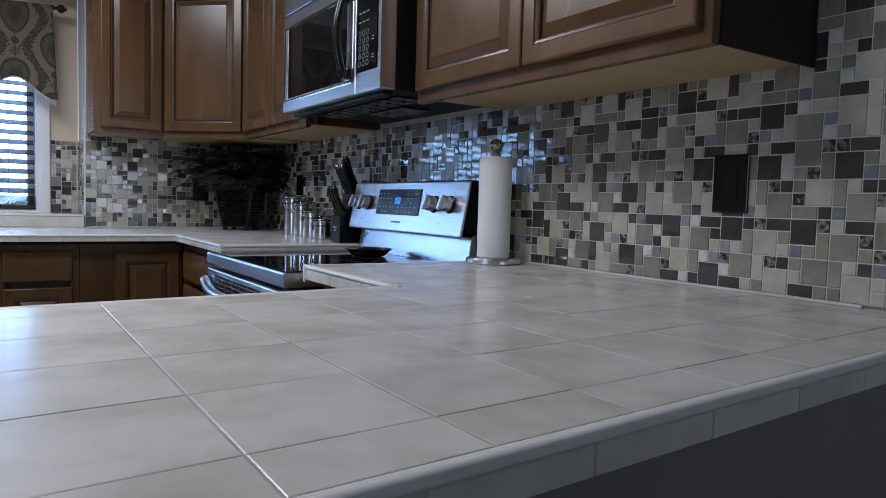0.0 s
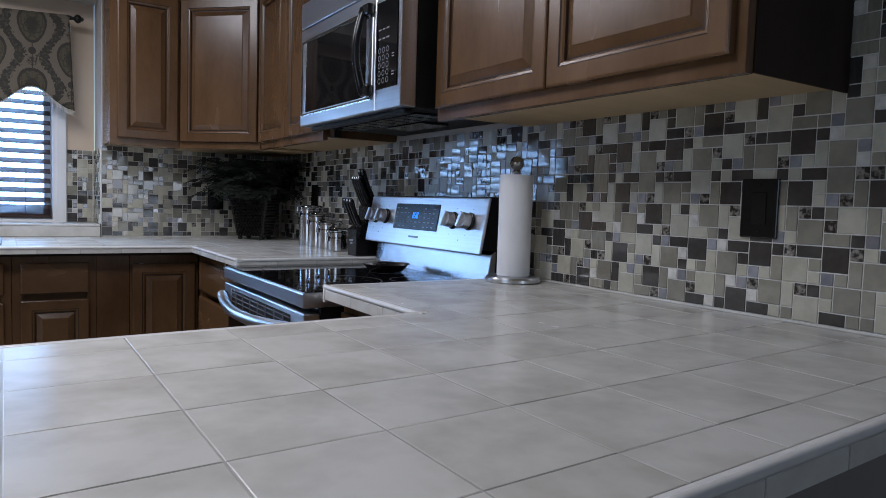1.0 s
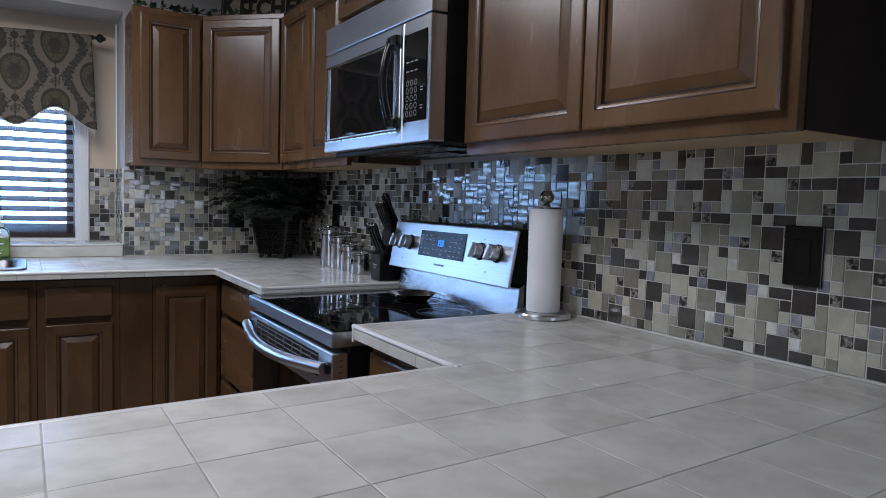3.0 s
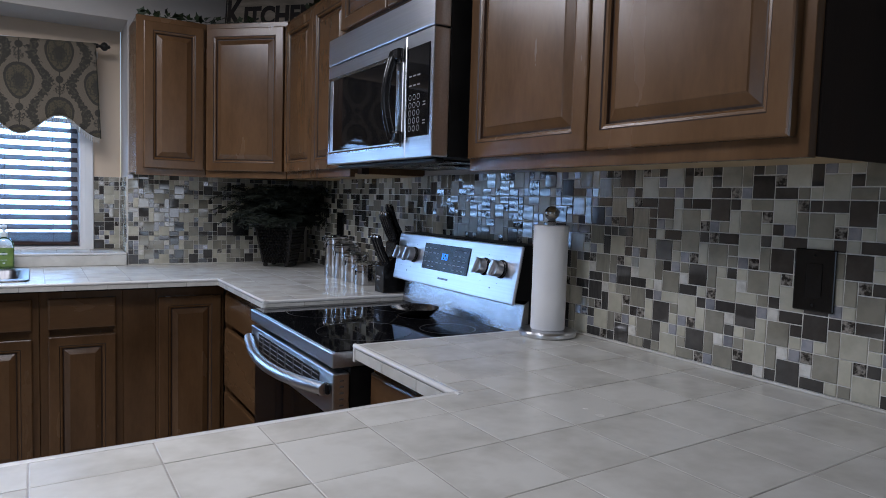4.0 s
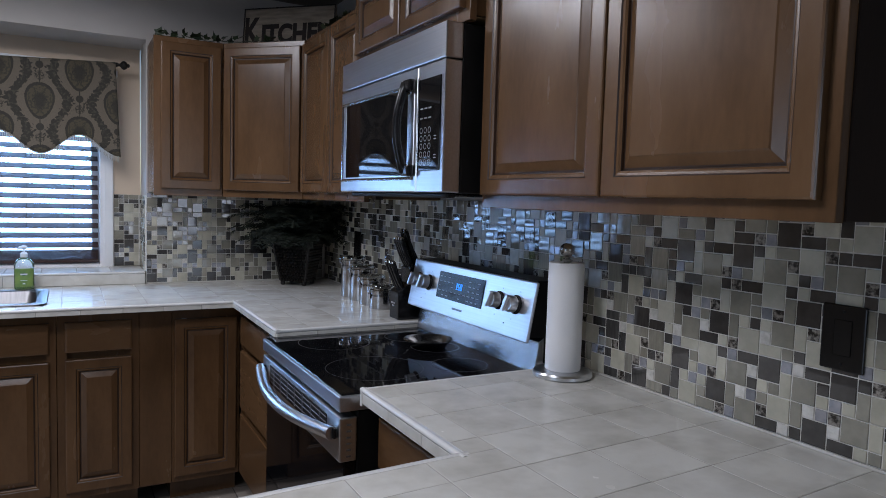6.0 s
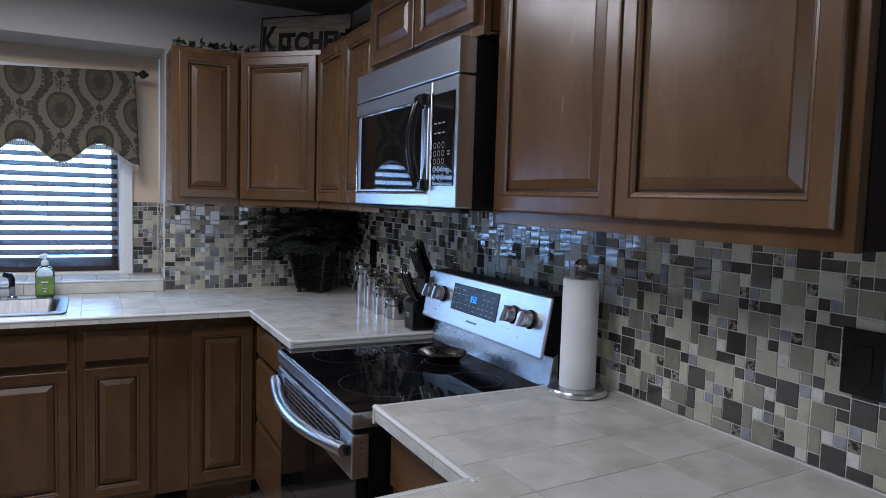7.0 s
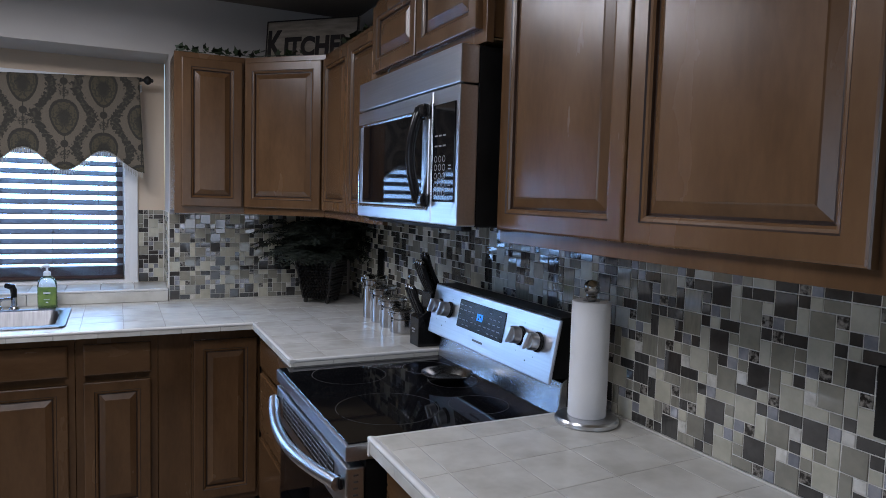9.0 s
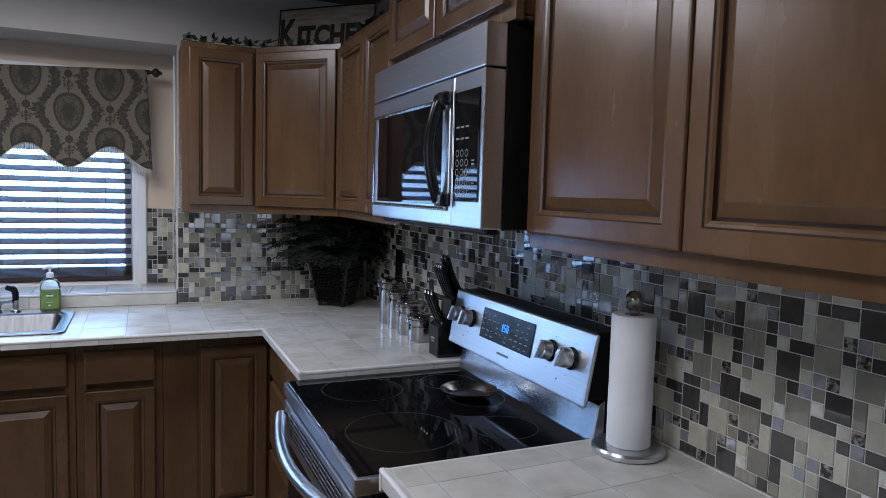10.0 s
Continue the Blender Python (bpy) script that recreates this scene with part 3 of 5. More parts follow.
# ---- microwave ----
def microwave():
    c = thing("microwave", at(0.858, 2.486, 1.402, EAST), "stainless steel over-range microwave with black glass door", "microwave")
    w, h, dp = 0.757, 0.440, WALL_X - 0.860
    part("body", boxed((0.002, 0.052, 0.0), (w - 0.002, dp, h), 0.002), M_BLKMATTE, c)
    part("vent_band", boxed((0, 0, 0.348), (w, 0.0515, h), 0.003, 2), M_STEEL, c)
    dw = 0.600
    door = part("door", rings(bmesh.new(), 0, 0, dw, 0.344, ((0, 0.0515), (0, 0.003), (0.003, 0), (0.0475, 0), (0.0505, 0.004)), close=False), M_STEEL, c)
    part("door_window", boxed((0.022, 0.0005, 0.042), (dw - 0.012, 0.006, 0.297), 0.002), M_BLKGLASS, door, "black tinted glass")
    part("window_rim", rings(bmesh.new(), 0.012, 0.034, dw - 0.02, 0.302, ((0, 0.001), (0, -0.003), (0.004, -0.004), (0.009, -0.003), (0.010, 0.001)), close=False), M_CHROME, door)
    part("door_edge", boxed((dw - 0.055, -0.004, 0.075), (dw - 0.012, 0.002, 0.275), 0.002), M_STEEL, door)
    pts = [(dw - 0.048, -0.006, 0.302)] + [(dw - 0.050 - 0.008 * math.sin(math.pi * k / 12), -0.016 - 0.020 * math.sin(math.pi * k / 12), 0.300 - 0.240 * k / 12) for k in range(13)] + [(dw - 0.048, -0.006, 0.058)]
    handle = smooth(part("handle", tube(pts, [0.011] + [0.012] * 13 + [0.011], 12, flat=1.15), M_BLACK, door, "glossy black curved handle"), 60)
    for zz in (0.044, 0.280):
        part("handle_mount", boxed((dw - 0.058, -0.022, zz), (dw - 0.010, -0.0005, zz + 0.034), 0.006, 2), M_BLACK, handle)
    pan = part("control_panel", boxed((dw + 0.003, 0, 0), (w, 0.0515, 0.344), 0.003, 2), M_STEEL, c)
    part("keypad", boxed((dw + 0.014, -0.003, 0.058), (w - 0.018, 0.002, 0.306), 0.0015), M_BLKGLASS, pan, "black glass keypad")
    part("trim_strip", boxed((dw + 0.008, -0.004, 0.05), (dw + 0.0125, 0.001, 0.312), 0.001), M_CHROME, pan)
    for r in range(7):
        for q in range(3):
            if r < 2:
                b = boxed((dw + 0.026 + q * 0.024, -0.0034, 0.212 - r * 0.026 + 0.012), (dw + 0.042 + q * 0.024, -0.0029, 0.212 - r * 0.026 + 0.016))
            else:
                b = bmesh.new()
                bmesh.ops.create_circle(b, segments=16, radius=0.0085)
                e = bmesh.ops.extrude_edge_only(b, edges=b.edges[:])
                bmesh.ops.scale(b, vec=(0.78, 0.78, 1), verts=[v for v in e["geom"] if isinstance(v, bmesh.types.BMVert)])
                bmesh.ops.rotate(b, verts=b.verts, matrix=Matrix.Rotation(radians(90), 3, "X"))
                bmesh.ops.translate(b, verts=b.verts, vec=(dw + 0.034 + q * 0.024, -0.0034, 0.206 - r * 0.0215 + 0.004))
            part("button", b, M_PRINT, pan)
    for zz in (0.090, 0.098, 0.140, 0.148):
        part("button", boxed((dw + 0.108, -0.0034, zz), (dw + 0.122, -0.0029, zz + 0.003)), M_PRINT, pan)
    for k in range(9):
        part("filter_slat", boxed((0.06 + k * 0.07, 0.10, -0.006), (0.115 + k * 0.07, 0.20, -0.0005)), M_BLACK, c)
    part("lamp_cover", boxed((0.25, 0.23, -0.008), (0.50, 0.33, 0.0005), 0.003), M_BLACK, c)
    part("bottom_lip", boxed((0.03, 0.03, -0.014), (w - 0.03, 0.06, 0.0005), 0.004), M_BLKMATTE, c)
    return c


M_PRINT = surface("grey_print", (0.24, 0.24, 0.25), (0.30, 0.30, 0.31), 0.5, bump=0.0)
M_BLUE = surface("blue_led", (0.02, 0.2, 0.6), (0.02, 0.2, 0.6), 0.5, bump=0.0, emit=((0.03, 0.25, 1.0), 1.3))
microwave()


# ---- range ----
def kitchen_range():
    ct = 0.894
    c = thing("kitchen_range", at(0.60, 2.480, 0, EAST), "stainless steel electric range with black glass cooktop", "range")
    w = 0.756
    part("body", boxed((0.004, 0.035, 0.03), (w - 0.004, 0.655, ct - 0.042), 0.003), M_BLKMATTE, c)
    part("cooktop_frame", boxed((0, -0.014, ct - 0.042), (w, 0.64, ct - 0.002), 0.004, 2), M_STEEL, c)
    glass = part("glass_top", boxed((0.008, -0.006, ct - 0.003), (w - 0.008, 0.60, ct + 0.0012), 0.001), M_BLKGLASS, c, "black ceramic glass cooktop")
    for u, v, r, inner in ((0.530, 0.175, 0.140, 0.0), (0.160, 0.185, 0.118, 0.0), (0.345, 0.470, 0.080, 0.0), (0.590, 0.425, 0.085, 0.0), (0.165, 0.460, 0.085, 0.0)):
        for rad in (r, inner):
            if rad:
                b = lathe([(rad - 0.0012, ct + 0.0014), (rad + 0.0012, ct + 0.0014), (rad + 0.0012, ct + 0.0016), (rad - 0.0012, ct + 0.0016), (rad - 0.0012, ct + 0.0014)], u, v, 72)
                part("burner_ring", b, M_RING, glass)
    door = part("oven_door", boxed((0.004, 0.001, 0.21), (w - 0.004, 0.034, 0.724), 0.003), M_BLKGLASS, c, "black glass oven door")
    part("door_rail", boxed((0.0, -0.012, 0.7245), (w, 0.034, 0.838), 0.004, 2), M_STEEL, door)
    vent = part("vent_panel", boxed((0.095, -0.0132, 0.758), (w - 0.095, -0.0112, 0.822), 0.001), M_BLKMATTE, door, "black slotted oven vent")
    for r in range(4):
        part("vent_bar", boxed((0.097, -0.0150, 0.768 + r * 0.0145), (w - 0.097, -0.0128, 0.7715 + r * 0.0145), 0.0008), M_PRINT2, vent)
    for k in range(7):
        part("vent_rib", boxed((0.150 + k * 0.076, -0.0162, 0.762), (0.154 + k * 0.076, -0.0126, 0.818), 0.0008), M_PRINT2, vent)
    for r in range(6):
        part("side_slot", boxed((w - 0.0004, 0.006, 0.737 + r * 0.016), (w + 0.0004, 0.018, 0.741 + r * 0.016)), M_PRINT2, door)
    pts = [(0.022 + (w - 0.044) * k / 24, -0.026 - 0.046 * math.sin(math.pi * k / 24), 0.796 - 0.014 * math.sin(math.pi * k / 24)) for k in range(25)]
    bar = smooth(part("handle", tube(pts, 0.0165, 16), M_STEEL, door, "curved brushed steel handle"), 60)
    for u in (0.014, w - 0.044):
        part("handle_mount", boxed((u, -0.024, 0.782), (u + 0.030, -0.0125, 0.810), 0.004, 2), M_BLACK, bar, "black plastic mount")
    part("drawer_front", boxed((0.004, 0.002, 0.04), (w - 0.004, 0.034, 0.2), 0.004), M_BLKMATTE, c)
    # backguard
    g = part("backguard", prism(bmesh.new(), [(0.604, ct), (0.604, 0.996), (0.548, 0.998), (0.578, 1.160), (0.655, 1.160), (0.665, 1.150), (0.665, ct)], "x", 0.004, w - 0.004, 0.002), M_BLKMATTE, c)
    part("apron", prism(bmesh.new(), [(0.572, ct), (0.586, 0.985), (0.603, 0.995), (0.603, ct)], "x", 0.006, w + 0.002, 0.002), M_STEEL_GLOSS, c)
    slope = math.atan2(0.030, 0.162)
    m = pose(0.0, 0.5455, 0.993, -math.degrees(slope), 0, 0)
    face = part("control_panel", boxed((-0.012, -0.007, -0.010), (w + 0.008, 0.002, 0.166), 0.004, 2), M_STEEL, g)
    face.matrix_local = m
    for u in (0.052, 0.128, 0.590, 0.680):
        b = lathe([(0, -0.002), (0.0285, -0.002), (0.0285, 0.003), (0.027, 0.005), (0.024, 0.006), (0.0235, 0.018), (0.0, 0.018)], seg=28)
        kn = part("knob_skirt", b, M_BLACK, g)
        kn.matrix_local = m @ pose(u, -0.007, 0.090, 90, 0, 0)
        b = lathe([(0, 0.010), (0.0245, 0.010), (0.0245, 0.030), (0.0225, 0.034), (0.0, 0.035)], seg=28)
        box(b, (-0.006, -0.0245, 0.034), (0.006, 0.0245, 0.045), 0.002)
        k2 = smooth(part("knob", b, M_STEEL, g, "brushed steel control knob"), 35)
        k2.matrix_local = m @ pose(u, -0.007, 0.090, 90, 20, 0)
        for s in (-1, 1):
            pr = part("knob_mark", boxed((-0.002, -0.0003, -0.001), (0.002, 0.0005, 0.001)), M_PRINT2, g)
            pr.matrix_local = m @ pose(u + 0.012 * s, -0.0072, 0.087 + 0.042 * s, 0, 0, 0)
    di = part("display", boxed((0.200, -0.0095, 0.048), (0.500, -0.006, 0.140), 0.001), M_DISPLAY, g, "dark glass display")
    di.matrix_local = m
    b = bmesh.new()
    for u0, u1, w0, w1 in ((0.0, 0.006, 0, 0.022), (0.010, 0.020, 0.018, 0.022), (0.010, 0.014, 0.010, 0.020), (0.010, 0.020, 0.009, 0.012), (0.017, 0.021, 0, 0.010), (0.010, 0.020, 0, 0.003), (0.025, 0.029, 0, 0.022), (0.033, 0.037, 0, 0.022), (0.028, 0.034, 0.019, 0.022), (0.028, 0.034, 0, 0.003)):
        box(b, (0.33 + u0, -0.0102, 0.088 + w0), (0.33 + u1, -0.0096, 0.088 + w1))
    cl = part("clock_bars", b, M_BLUE, g, "glowing blue bars")
    cl.matrix_local = m
    rng = random.Random(3)
    b = bmesh.new()
    for r in range(5):
        for q in range(10):
            u = 0.210 + q * 0.028
            if (0.31 < u < 0.38 and r > 1) or rng.random() < 0.25:
                continue
            box(b, (u, -0.0099, 0.058 + r * 0.016), (u + rng.uniform(0.008, 0.018), -0.0096, 0.0605 + r * 0.016))
    pr = part("display_print", b, M_PRINT, g)
    pr.matrix_local = m
    lg = part("name_bar", boxed((0.322, -0.0078, 0.020), (0.388, -0.0068, 0.0265)), M_PRINT2, g)
    lg.matrix_local = m
    for u in (0.088, 0.632):
        pr = part("hot_mark", boxed((u, -0.0078, 0.026), (u + 0.004, -0.0068, 0.030)), M_BLACK, g)
        pr.matrix_local = m
    return c


M_RING = surface("burner_print", (0.03, 0.03, 0.03), (0.05, 0.05, 0.05), 0.3, bump=0.0)
M_PRINT2 = surface("dark_grey_print", (0.09, 0.09, 0.10), (0.12, 0.12, 0.13), 0.5, bump=0.0)
kitchen_range()

# ---- ceiling lights, unseen, added to go with the fill lamps ----
M_DIFF = surface("white_diffuser", (0.8, 0.8, 0.8), (0.85, 0.85, 0.85), 0.5, bump=0.0)
light = thing("ceiling_light", at(-0.4, 2.8, CEIL), "white framed flat ceiling light, unseen, added for fill light", "ceiling light", "ceiling lights")
b = bmesh.new()
for a, c in (((-0.53, -0.31), (0.53, -0.28)), ((-0.53, 0.28), (0.53, 0.31)), ((-0.53, -0.28), (-0.50, 0.28)), ((0.50, -0.28), (0.53, 0.28))):
    box(b, (a[0], a[1], -0.07), (c[0], c[1], -0.001), 0.002)
part("casing", b, M_WHITE, light)
part("diffuser", boxed((-0.499, -0.279, -0.045), (0.499, 0.279, -0.035)), M_DIFF, light)
copy_thing(light, at(-0.45, 1.3, CEIL))

# ---- window valance and rod ----
def valance_material():
    m = bpy.data.materials.new("damask_fabric")
    m.use_nodes = True
    N, L = m.node_tree.nodes, m.node_tree.links
    bsdf = N["Principled BSDF"]
    co = N.new("ShaderNodeTexCoord")
    sep = N.new("ShaderNodeSeparateXYZ")
    L.new(co.outputs["Object"], sep.inputs[0])

    def math_node(op, a, b=None, clamp=False):
        n = N.new("ShaderNodeMath")
        n.operation, n.use_clamp = op, clamp
        for i, v in enumerate((a, b)):
            if v is None:
                continue
            if isinstance(v, (int, float)):
                n.inputs[i].default_value = v
            else:
                L.new(v, n.inputs[i])
        return n.outputs[0]

    def mixed(a, b, fac):
        n = N.new("ShaderNodeMix")
        n.data_type = "RGBA"
        for key, v in (("A", a), ("B", b)):
            if isinstance(v, tuple):
                n.inputs[key].default_value = (*v, 1)
            else:
                L.new(v, n.inputs[key])
        L.new(fac, n.inputs["Factor"])
        return n.outputs["Result"]

    def mirrored(scale, u, v, detail):
        both = N.new("ShaderNodeCombineXYZ")
        L.new(math_node("ABSOLUTE", u), both.inputs[0])
        L.new(v, both.inputs[1])
        n = N.new("ShaderNodeTexNoise")
        n.inputs["Scale"].default_value, n.inputs["Detail"].default_value = scale, detail
        L.new(both.outputs[0], n.inputs["Vector"])
        return n.outputs["Fac"]

    RX, RZ = 0.342, 0.300
    cols = []
    for k in (0.0, 0.5):
        pu = math_node("ADD", math_node("MULTIPLY", sep.outputs["X"], 1 / RX), k)
        pv = math_node("ADD", math_node("MULTIPLY", sep.outputs["Z"], 1 / RZ), k)
        du = math_node("MULTIPLY", math_node("SUBTRACT", pu, math_node("ROUND", pu)), RX)
        dv = math_node("MULTIPLY", math_node("SUBTRACT", pv, math_node("ROUND", pv)), RZ)
        # a pear-shaped medallion: wider above its middle
        wide = math_node("ADD", 0.062, math_node("MULTIPLY", dv, 0.16))
        r = math_node("SQRT", math_node("ADD", math_node("POWER", math_node("DIVIDE", math_node("ABSOLUTE", du), wide), 2.0), math_node("POWER", math_node("DIVIDE", math_node("ABSOLUTE", dv), 0.088), 2.0)))
        leaf = mirrored(75, du, dv, 3)
        fine = mirrored(160, du, dv, 2)
        edge = math_node("MULTIPLY", math_node("ABSOLUTE", math_node("SUBTRACT", r, 0.93)), 1.0)
        rim = math_node("LESS_THAN", math_node("ADD", edge, math_node("MULTIPLY", fine, 0.12)), 0.14)
        inside = math_node("LESS_THAN", r, 0.93)
        heart = math_node("LESS_THAN", math_node("ADD", r, math_node("MULTIPLY", leaf, 1.4)), 1.12)
        twigs = math_node("MULTIPLY", math_node("GREATER_THAN", leaf, 0.53), inside)
        # bud and blossom in the neck under each medallion
        nv = math_node("ADD", dv, 0.126)
        bud = math_node("LESS_THAN", math_node("ADD", math_node("POWER", math_node("DIVIDE", math_node("ABSOLUTE", du), 0.017), 2.0), math_node("POWER", math_node("DIVIDE", math_node("ABSOLUTE", nv), 0.018), 2.0)), 1.0)
        tv = math_node("SUBTRACT", dv, 0.122)
        bloom = math_node("MULTIPLY", math_node("LESS_THAN", math_node("ADD", math_node("POWER", math_node("DIVIDE", math_node("ABSOLUTE", du), 0.022), 2.0), math_node("POWER", math_node("DIVIDE", math_node("ABSOLUTE", tv), 0.022), 2.0)), 1.0), math_node("GREATER_THAN", fine, 0.5))
        stem = math_node("MULTIPLY", math_node("LESS_THAN", math_node("ABSOLUTE", du), 0.0022), math_node("GREATER_THAN", r, 0.93))
        dark = math_node("MAXIMUM", math_node("MAXIMUM", rim, heart), math_node("MAXIMUM", math_node("MAXIMUM", bud, bloom), stem))
        cols.append((inside, twigs, dark))
    inside, twigs, dark = [math_node("MAXIMUM", p, q, True) for p, q in zip(*cols)]
    # wavy leaf bands between the medallions
    cu = math_node("COSINE", math_node("MULTIPLY", sep.outputs["X"], 2 * math.pi / RX))
    cv = math_node("COSINE", math_node("MULTIPLY", sep.outputs["Z"], 2 * math.pi / RZ))
    f = math_node("ABSOLUTE", math_node("ADD", cu, math_node("MULTIPLY", cv, 0.55)))
    serr = N.new("ShaderNodeTexNoise")
    serr.inputs["Scale"].default_value, serr.inputs["Detail"].default_value = 85, 3
    L.new(co.outputs["Object"], serr.inputs["Vector"])
    w = math_node("MULTIPLY", math_node("SUBTRACT", serr.outputs["Fac"], 0.5), 0.8)
    band = math_node("LESS_THAN", math_node("ADD", f, w), 0.33)
    vein = math_node("MULTIPLY", band, math_node("GREATER_THAN", serr.outputs["Fac"], 0.55))
    out = mixed((0.160, 0.133, 0.098), (0.088, 0.074, 0.046), inside)
    out = mixed(out, (0.050, 0.045, 0.030), twigs)
    out = mixed(out, (0.036, 0.034, 0.026), math_node("MAXIMUM", dark, band, True))
    out = mixed(out, (0.070, 0.062, 0.046), vein)
    blot = N.new("ShaderNodeTexNoise")
    blot.inputs["Scale"].default_value = 260
    L.new(co.outputs["Object"], blot.inputs["Vector"])
    out = mixed(out, (0.085, 0.072, 0.054), math_node("MULTIPLY", math_node("GREATER_THAN", blot.outputs["Fac"], 0.5), 0.22))
    L.new(out, bsdf.inputs["Base Color"])
    bsdf.inputs["Roughness"].default_value = 0.85
    weave = N.new("ShaderNodeTexNoise")
    weave.inputs["Scale"].default_value = 700
    L.new(co.outputs["Object"], weave.inputs["Vector"])
    bp = N.new("ShaderNodeBump")
    bp.inputs["Strength"].default_value, bp.inputs["Distance"].default_value = 0.3, 0.001
    L.new(weave.outputs["Fac"], bp.inputs["Height"])
    L.new(bp.outputs["Normal"], bsdf.inputs["Normal"])
    return m


def valance():
    ox, oy, oz = 0.06, 4.06, 1.955
    v = thing("valance", at(ox, oy, oz), "tan and olive damask window valance with scalloped fringed hem", "valance")
    nx, nz = 120, 16
    x0, x1 = -1.30 - ox, 0.222 - ox

    def hem(x):
        return 1.600 - 0.05 * math.cos(2 * math.pi * (x + ox + 0.111) / 0.342) - oz

    def fold(x, k):
        return (0.010 * math.sin(x * 9.1) + 0.006 * math.sin(x * 23 + 1)) * (0.25 + 0.75 * k)
    vs, fs = [], []
    for i in range(nx + 1):
        x = x0 + (x1 - x0) * i / nx
        for j in range(nz + 1):
            k = j / nz
            top = 2.030 - 0.035 * max(0.0, 0.16 - x) / 0.63 - oz if x > -0.60 else 2.030 - 0.035 * 1.2 - oz
            z = top + (hem(x) - top) * k
            flare = 0.022 * k * max(0, (i / nx - 0.94) / 0.06)
            vs.append((x + flare, fold(x, k) - 0.012 * k, z))
    for i in range(nx):
        for j in range(nz):
            a = i * (nz + 1) + j
            fs.append((a, a + 1, a + nz + 2, a + nz + 1))
    ob = part("fabric", (vs, [], fs), valance_material(), v)
    sol = ob.modifiers.new("thickness", "SOLIDIFY")
    sol.thickness = 0.003
    smooth(ob, 60)
    rng = random.Random(8)
    jv, jf = [], []
    x = x0
    while x < x1 + 0.015:
        k = len(jv)
        z, y = hem(min(x, x1)) + 0.006, fold(x, 1) - 0.014
        ln, lean = rng.uniform(0.022, 0.034), rng.uniform(-0.004, 0.004)
        jv += [(x, y, z), (x + 0.0016, y, z), (x + 0.0018 + lean, y - 0.002, z - ln), (x + lean, y - 0.002, z - ln), (x, y + 0.0016, z), (x + lean, y, z - ln)]
        jf += [(0 + k, 1 + k, 2 + k, 3 + k), (4 + k, 0 + k, 3 + k, 5 + k), (1 + k, 4 + k, 5 + k, 2 + k)]
        x += rng.uniform(0.0026, 0.0042)
    tagged(part("fringe", (jv, [], jf), M_FRINGE, v), "pale thread fringe", kind="stuff")


M_FRINGE = surface("pale_fringe", (0.42, 0.40, 0.34), (0.55, 0.53, 0.47), 0.8, bump=0.0)
valance()
M_IRON = surface("black_iron", (0.012, 0.011, 0.010), (0.025, 0.023, 0.02), 0.4, 0.4)
rod = thing("curtain_rod", at(0, 4.085, 2.022), "black iron curtain rod with round finial", "curtain rod")
part("rod", tube([(-1.35, 0, -0.06), (-0.6, 0, -0.05), (0.24, 0, 0)], 0.008, 12), M_IRON, rod)
b = lathe([(0, -0.018), (0.011, -0.016), (0.012, -0.008), (0.007, -0.004), (0.008, 0.004), (0.019, 0.012), (0.023, 0.022), (0.019, 0.033), (0.009, 0.040), (0.010, 0.046), (0, 0.052)], seg=20)
fin = smooth(part("finial", b, M_IRON, rod), 50)
fin.matrix_local = pose(0.24, 0, 0, 0, 90, 0)
part("bracket", boxed((0.205, 0.0, -0.014), (0.222, NICHE_Y - 4.086, 0.010), 0.003), M_IRON, rod)
part("bracket_plate", boxed((0.196, 0.09, -0.05), (0.238, NICHE_Y - 4.086, -0.012), 0.004), M_WHITE, rod, "white bracket plate")

# ---- sink, faucet, soap ----
def sink():
    c = thing("sink", at((SINK[0] + SINK[1]) / 2, (SINK[2] + SINK[3]) / 2, TOP), "stainless steel drop-in kitchen sink", "sink")
    hw, hd = (SINK[1] - SINK[0]) / 2, (SINK[3] - SINK[2]) / 2

    def loop(bm, w, d, r, z, dy=0.0):
        pts = []
        for cx, cy, a0 in ((w - r, d - r, 0), (-w + r, d - r, 90), (-w + r, -d + r, 180), (w - r, -d + r, 270)):
            for k in range(7):
                a = radians(a0 + 15 * k)
                pts.append(bm.verts.new((cx + r * math.cos(a), cy + r * math.sin(a) + dy, z)))
        return pts
    bm = bmesh.new()
    ls = [loop(bm, hw + 0.012, hd + 0.012, 0.03, 0.0035), loop(bm, hw + 0.010, hd + 0.010, 0.03, 0.007), loop(bm, hw - 0.022, hd - 0.022, 0.05, 0.008), loop(bm, hw - 0.030, hd - 0.030, 0.05, 0.0),
          loop(bm, hw - 0.045, hd - 0.045, 0.05, -0.14), loop(bm, hw - 0.075, hd - 0.075, 0.04, -0.165)]
    for a, d in zip(ls, ls[1:]):
        n = len(a)
        for i in range(n):
            bm.faces.new((a[i], a[(i + 1) % n], d[(i + 1) % n], d[i]))
    bm.faces.new(ls[-1])
    smooth(part("basin", bm, M_SINK, c), 45)
    part("drain", lathe([(0, -0.163), (0.04, -0.163), (0.042, -0.1645), (0.042, -0.166)], 0.1, 0, 24), M_CHROME, c)


